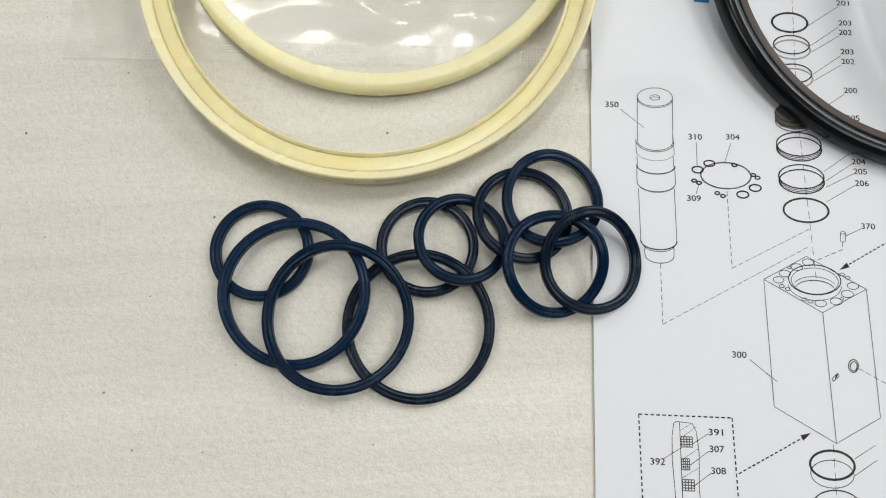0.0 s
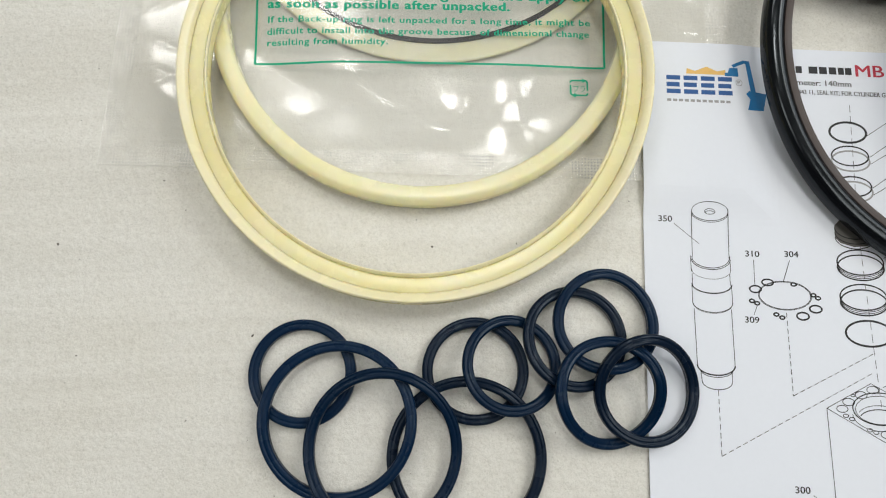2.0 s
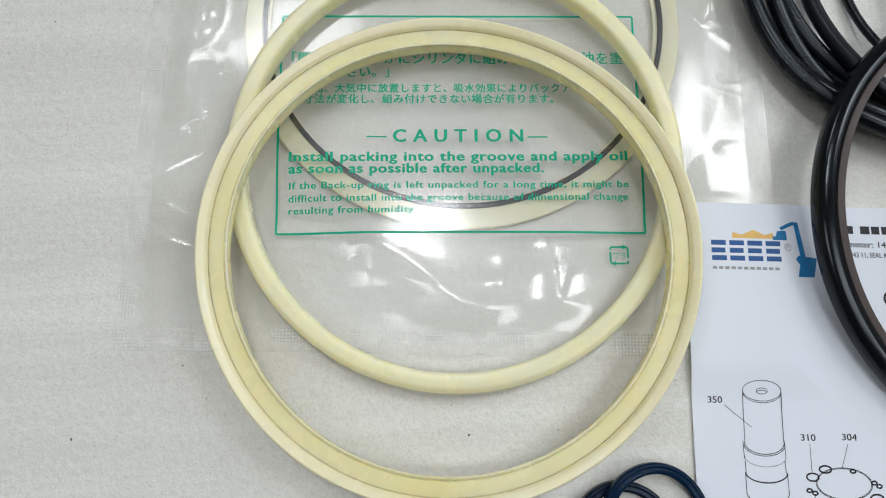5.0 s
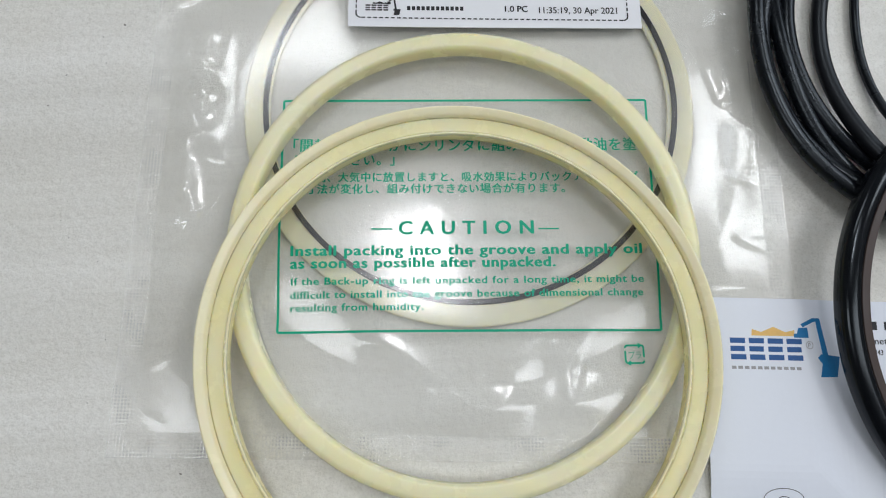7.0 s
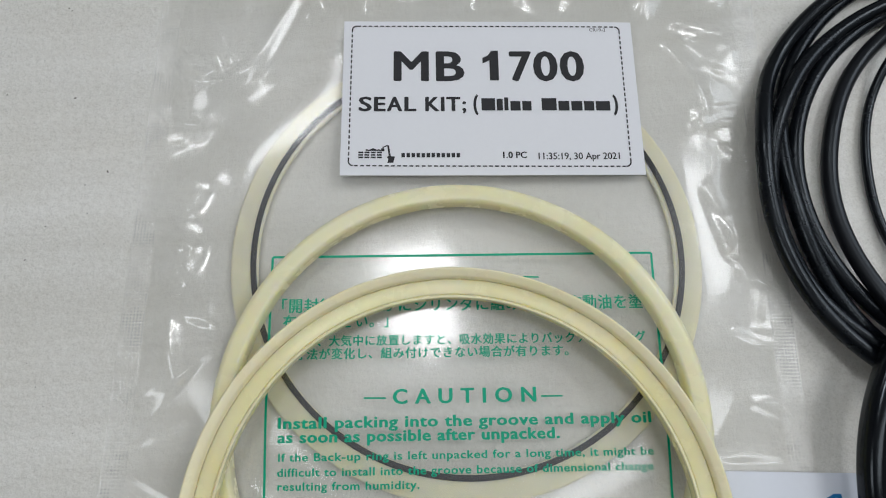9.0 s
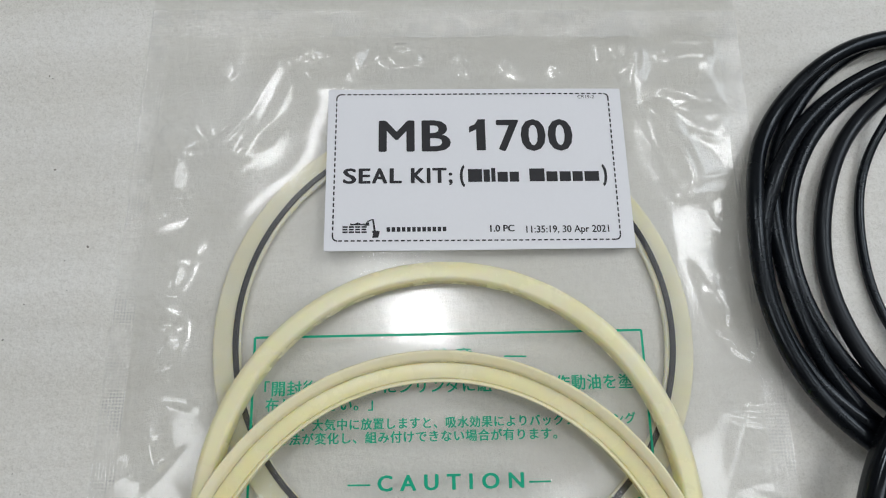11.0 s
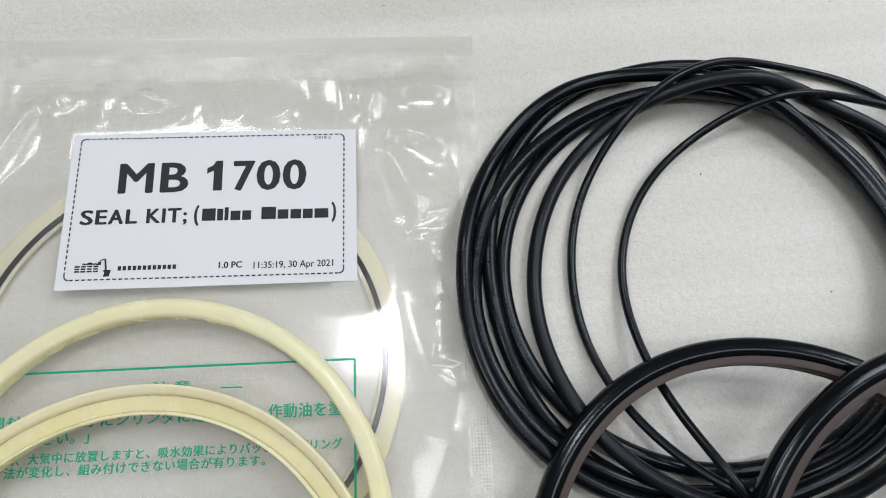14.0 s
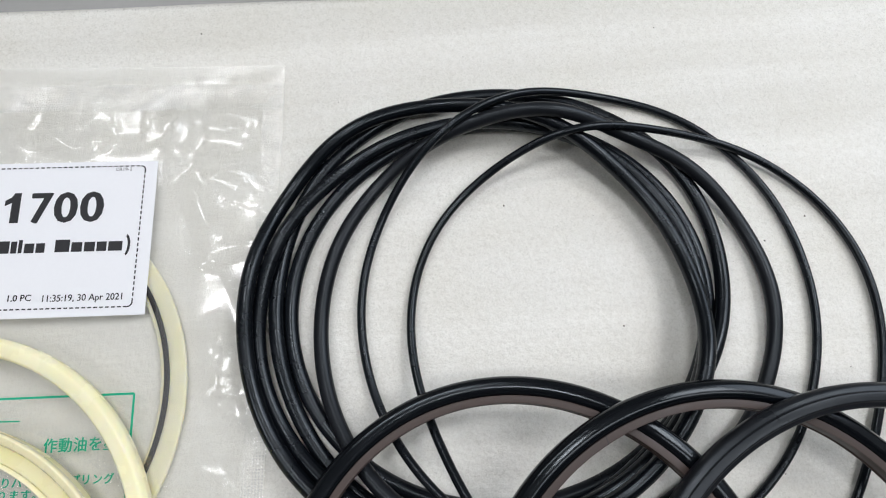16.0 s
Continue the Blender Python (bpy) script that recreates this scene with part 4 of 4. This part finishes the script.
def rounded(points, r, n=3):
    """A closed outline with its corners rounded by r."""
    out = []
    m = len(points)
    for i in range(m):
        p, a, b = Vector(points[i]), Vector(points[i - 1]), Vector(points[(i + 1) % m])
        k = min(r, (a - p).length * 0.45, (b - p).length * 0.45)
        p0, p1 = p + (a - p).normalized() * k, p + (b - p).normalized() * k
        for j in range(n + 1):
            t = j / n
            q = p0 * (1 - t) ** 2 + p * 2 * t * (1 - t) + p1 * t * t
            out.append((q.x, q.y))
    return out


def mmp(points):
    return [(a / 1000, b / 1000) for a, b in points]


def place(cx, cy, R, half, height, slope, base=ground, oval=(0.0, 0.0), stiff=4):
    under = rest_height(cx, cy, R, half, height, slope, base, oval, stiff)
    PLACED.append((cx, cy, R, oval, half, height, [z + height for z in under]))
    return under


def foam_only(x, y):
    return 0.0006


# rings inside the bag
U = place(*RING_C, RING_R, 0.0044, 0.0013, 0.05, foam_only)
flat_seal = rounded(mmp([(-4.4, 0), (4.4, 0), (4.4, 1.0), (3.8, 1.3), (-3.8, 1.3), (-4.4, 1.0)]), 0.0005)
tagged(sharp(lathe("backup_ring", *RING_C, RING_R, flat_seal, U, CREAM_PLASTIC)), "flat cream plastic ring inside the clear bag", "seal ring", "seal rings in the bag")
U = place(-0.0057, 0.2194, 0.0681, 0.0011, 0.0006, 0.05, foam_only)
tagged(lathe("thin_o_ring", -0.0057, 0.2194, 0.0681, rounded(mmp([(-0.9, 0), (0.9, 0), (0.9, 0.6), (-0.9, 0.6)]), 0.0002), U, BLACK_PTFE),
       "thin dark brown ring inside the clear bag", "o-ring", "seal rings in the bag")
PLACED.clear()

# the two large cream seals lying on the bag
U = place(-0.0118, 0.1662, 0.0704, 0.0032, 0.0060, 0.05, oval=(-0.0005, 0.0))
plain_seal = rounded(mmp([(-3.1, 0), (2.6, 0), (3.2, 1.4), (3.2, 4.6), (1.6, 6.2), (-2.4, 6.2), (-3.1, 5.2)]), 0.0007)
tagged(sharp(lathe("rod_wiper_seal", -0.0118, 0.1662, 0.0704, plain_seal, U, CREAM_PALE, oval=(-0.0005, 0.0))), "pale cream urethane ring, plain section, lying on the bag", "seal ring", "large cream seals")
U = place(-0.0157, 0.1364, 0.0710, 0.0046, 0.0088, 0.05, oval=(-0.0005, 0.0))
cup = tagged(new("rod_u_cup_seal"), "cream yellow urethane seal ring, raised lips tinted paler for light", "seal ring", "large cream seals")
cup_body = rounded(mmp([(-3.6, 0), (3.7, 0), (4.3, 2.0), (4.5, 5.4), (1.6, 5.4), (1.2, 6.2), (-3.2, 6.2), (-3.5, 5.4), (-4.35, 5.4), (-4.1, 2.0)]), 0.0003)
# Both lips get the paler colour that stands for light shining through them.
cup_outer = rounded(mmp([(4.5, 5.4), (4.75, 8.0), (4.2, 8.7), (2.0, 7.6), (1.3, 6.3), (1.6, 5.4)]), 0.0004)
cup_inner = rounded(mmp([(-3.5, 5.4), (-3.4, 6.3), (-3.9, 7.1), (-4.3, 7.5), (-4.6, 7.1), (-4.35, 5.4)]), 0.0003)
for name, section, mat, words in (("groove_body", cup_body, CREAM, "deep yellow grooved body"), ("outer_lip", cup_outer, CREAM_LIT_LIP, "translucent outer lip, coloured paler for light passing through"), ("inner_lip", cup_inner, CREAM_LIT_LIP, "translucent inner lip, coloured paler for light passing through")):
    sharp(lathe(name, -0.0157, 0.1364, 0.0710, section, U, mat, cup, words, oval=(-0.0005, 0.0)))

# navy rings with a ribbed section
PLACED.clear()
ribbed = rounded(mmp([(-1.2, 0), (1.2, 0), (1.62, 0.5), (1.66, 1.2), (1.56, 1.7), (1.66, 2.2), (1.60, 2.9), (1.15, 3.36), (0.55, 3.42), (0.30, 3.22), (0.0, 3.22), (-0.22, 3.40), (-1.15, 3.36),
                      (-1.60, 2.9), (-1.66, 2.2), (-1.56, 1.7), (-1.66, 1.2), (-1.62, 0.5)]), 0.0002, 2)
for cx, cy, R, mat, words in (
        (-0.0540, 0.0417, 0.0145, NAVY, "small navy blue ribbed rubber ring under a larger one"),
        (-0.0014, 0.0402, 0.0144, NAVY_DARK, "small blackish blue ribbed rubber ring"),
        (-0.0054, 0.0150, 0.0218, NAVY_DARK, "larger dark blue ribbed rubber ring on the foam"),
        (-0.0431, 0.0272, 0.0218, NAVY, "larger navy blue ribbed rubber ring, overlapping"),
        (-0.0299, 0.0187, 0.0215, NAVY, "larger navy blue ribbed rubber ring lying uppermost"),
        (0.0095, 0.0413, 0.0133, NAVY, "small navy blue ribbed rubber ring, overlapping"),
        (0.0294, 0.0485, 0.0144, NAVY_DARK, "small blackish blue ribbed rubber ring"),
        (0.0392, 0.0532, 0.0144, NAVY, "small navy blue ribbed rubber ring touching the paper"),
        (0.0375, 0.0319, 0.0147, NAVY, "small navy blue ribbed rubber ring, overlapping"),
        (0.0493, 0.0319, 0.0145, NAVY_DARK, "small dark blue ribbed rubber ring half on the paper")):
    U = place(cx, cy, R + 0.0002, 0.0017, 0.0034, 0.35, stiff=2)
    tagged(sharp(lathe("ribbed_ring", cx, cy, R + 0.0002, ribbed, U, mat), 50), words, "rubber ring", "small navy rings")

# the pile of black o-rings
PLACED.clear()
for cx, cy, R, oval, r, mat, words in (
        (0.1770, 0.2353, 0.0699, (0.0026, 0.0010), 0.0026, BLACK, "thick black rubber o-ring at the bottom of the pile"),
        (0.1762, 0.2392, 0.0773, (0.0006, 0.0032, 0.0017, 0.0011), 0.0026, BLACK, "thick black rubber o-ring, slightly oval, in the pile"),
        (0.1698, 0.2320, 0.0728, (0.0032, 0.0017), 0.0026, BLACK, "thick black rubber o-ring, pressed oval, in the pile"),
        (0.1651, 0.2330, 0.0758, (0.0003, -0.0007, 0.0014, -0.0010), 0.0027, BLACK, "thick black rubber o-ring at the rim of the pile"),
        (0.1915, 0.2283, 0.0754, (0.0033, 0.0013, 0.0017, 0.0001), 0.0026, BLACK_DULL, "black rubber o-ring on top of the thicker ones"),
        (0.2081, 0.2304, 0.0804, (-0.0010, 0.0006, -0.0003, 0.0002), 0.0015, BLACK, "thin black rubber o-ring spread over the pile"),
        (0.2263, 0.2120, 0.0829, (-0.0020, 0.0008, 0.0006, 0.0042), 0.0015, BLACK, "thin black rubber o-ring lying uppermost")):
    U = place(cx, cy, R, r, 2 * r * 0.92, 0.28, oval=oval, stiff=10)
    tagged(lathe("o_ring", cx, cy, R, round_profile(r, 18), U, mat, oval=oval), words, "o-ring", "black o-rings")

def cut_seam(hoop, cx, cy, R, under, degrees):
    """The slanting joint where a split slide ring closes."""
    verts = []
    for dr, dz, slip in ((-2.9, 6.24, 0.0), (-5.24, 6.24, 0.6), (-5.24, 2.0, 1.5)):
        for k in (-0.12, 0.12):
            a = radians(degrees) + (slip + k) / 1000 / R
            z = under[int(round(a / (2 * math.pi) * SEG)) % SEG]
            verts.append((cx + (R + dr / 1000) * math.cos(a), cy + (R + dr / 1000) * math.sin(a), z + dz / 1000))
    mesh_object("seam", verts, [(0, 1, 3, 2), (2, 3, 5, 4)], BLACK_PTFE, hoop, "dark slanting joint")


# piston seals: a black outer ring with a brown slide ring inside
for cx, cy, R, oval, brown, words in ((0.1723, 0.1313, 0.0728, (-0.0009, -0.0022), True, "black piston seal with a brown inner slide ring"),
                                (0.2303, 0.1222, 0.0752, (0.0, 0.0), True, "black piston seal with a brown inner slide ring"),
                                (0.2742, 0.1168, 0.0750, (0.0, 0.0), False, "dull black stepped piston seal without slide ring")):
    U = place(cx, cy, R, 0.0042, 0.0066, 0.10, oval=oval)
    seal = tagged(new("piston_seal"), words, "piston seal", "black piston seals")
    if brown:
        body = rounded(mmp([(-2.8, 0.2), (2.0, 0.0), (3.1, 1.6), (3.2, 4.6), (2.0, 6.6), (-0.8, 7.2), (-2.8, 6.4)]), 0.0014, 4)
        lathe("rubber_ring", cx, cy, R, body, U, BLACK_GLOSS, seal, "glossy black rubber", oval)
        slide = rounded(mmp([(-5.3, 0.3), (-2.85, 0.3), (-2.85, 6.2), (-5.2, 6.2), (-5.2, 1.9), (-4.7, 1.7), (-4.7, 1.2), (-5.3, 1.0)]), 0.0002, 2)
        hoop = sharp(lathe("slide_ring", cx, cy, R, slide, U, BROWN, seal, "brown plastic slide ring", oval))
        if cx > 0.2:
            cut_seam(hoop, cx, cy, R, U, 115.7)
    else:
        body = rounded(mmp([(-3.8, 0.2), (2.6, 0.0), (3.6, 1.6), (3.6, 4.6), (2.6, 6.0), (0.8, 6.3), (0.5, 6.8), (-2.0, 6.8), (-2.4, 6.2), (-3.8, 5.6)]), 0.0007, 3)
        lathe("rubber_ring", cx, cy, R, body, U, BLACK_DULL, seal, "dull dusty black rubber")

# ---------------------------------------------------------------- dust specks on the foam
SPECK, spt, spb = material("dark_dust", (0.10, 0.09, 0.07), 0.8)
spt.links.new(mixed(spt, (0.05, 0.045, 0.04), (0.22, 0.2, 0.16), noise_tex(spt, coords(spt), 300)), spb.inputs["Base Color"])
verts, faces = [], []
spots = [(-100, 106), (-13, 80), (-103, 0), (-70, 54), (183, 271), (293, 257), (276, 249), (72, 354), (-136, 284), (-123, 256), (-133, 86)]
spots += [(rng.uniform(-150, 60), rng.uniform(-40, 105)) for _ in range(34)] + [(rng.uniform(-160, -118), rng.uniform(100, 340)) for _ in range(16)] + [(rng.uniform(110, 330), rng.uniform(160, 350)) for _ in range(18)]
for i, (x, y) in enumerate(spots):
    size = (0.42 if i < 11 else rng.uniform(0.12, 0.3)) / 1000
    turn = rng.uniform(0, 6.28)
    base = len(verts)
    for k in range(6):
        a = turn + k * math.pi / 3
        q = size * rng.uniform(0.5, 1.1)
        verts.append((x / 1000 + q * 1.5 * math.cos(a) * math.cos(turn) - q * math.sin(a) * math.sin(turn), y / 1000 + q * 1.5 * math.cos(a) * math.sin(turn) + q * math.sin(a) * math.cos(turn), -0.0003))
    verts.append((x / 1000, y / 1000, -0.0003 + size * 0.7))
    faces += [(base + k, base + (k + 1) % 6, base + 6) for k in range(6)]
tagged(mesh_object("dust_specks", verts, faces, SPECK), "scattered tiny dark specks of dust on foam", "dust", kind="stuff")
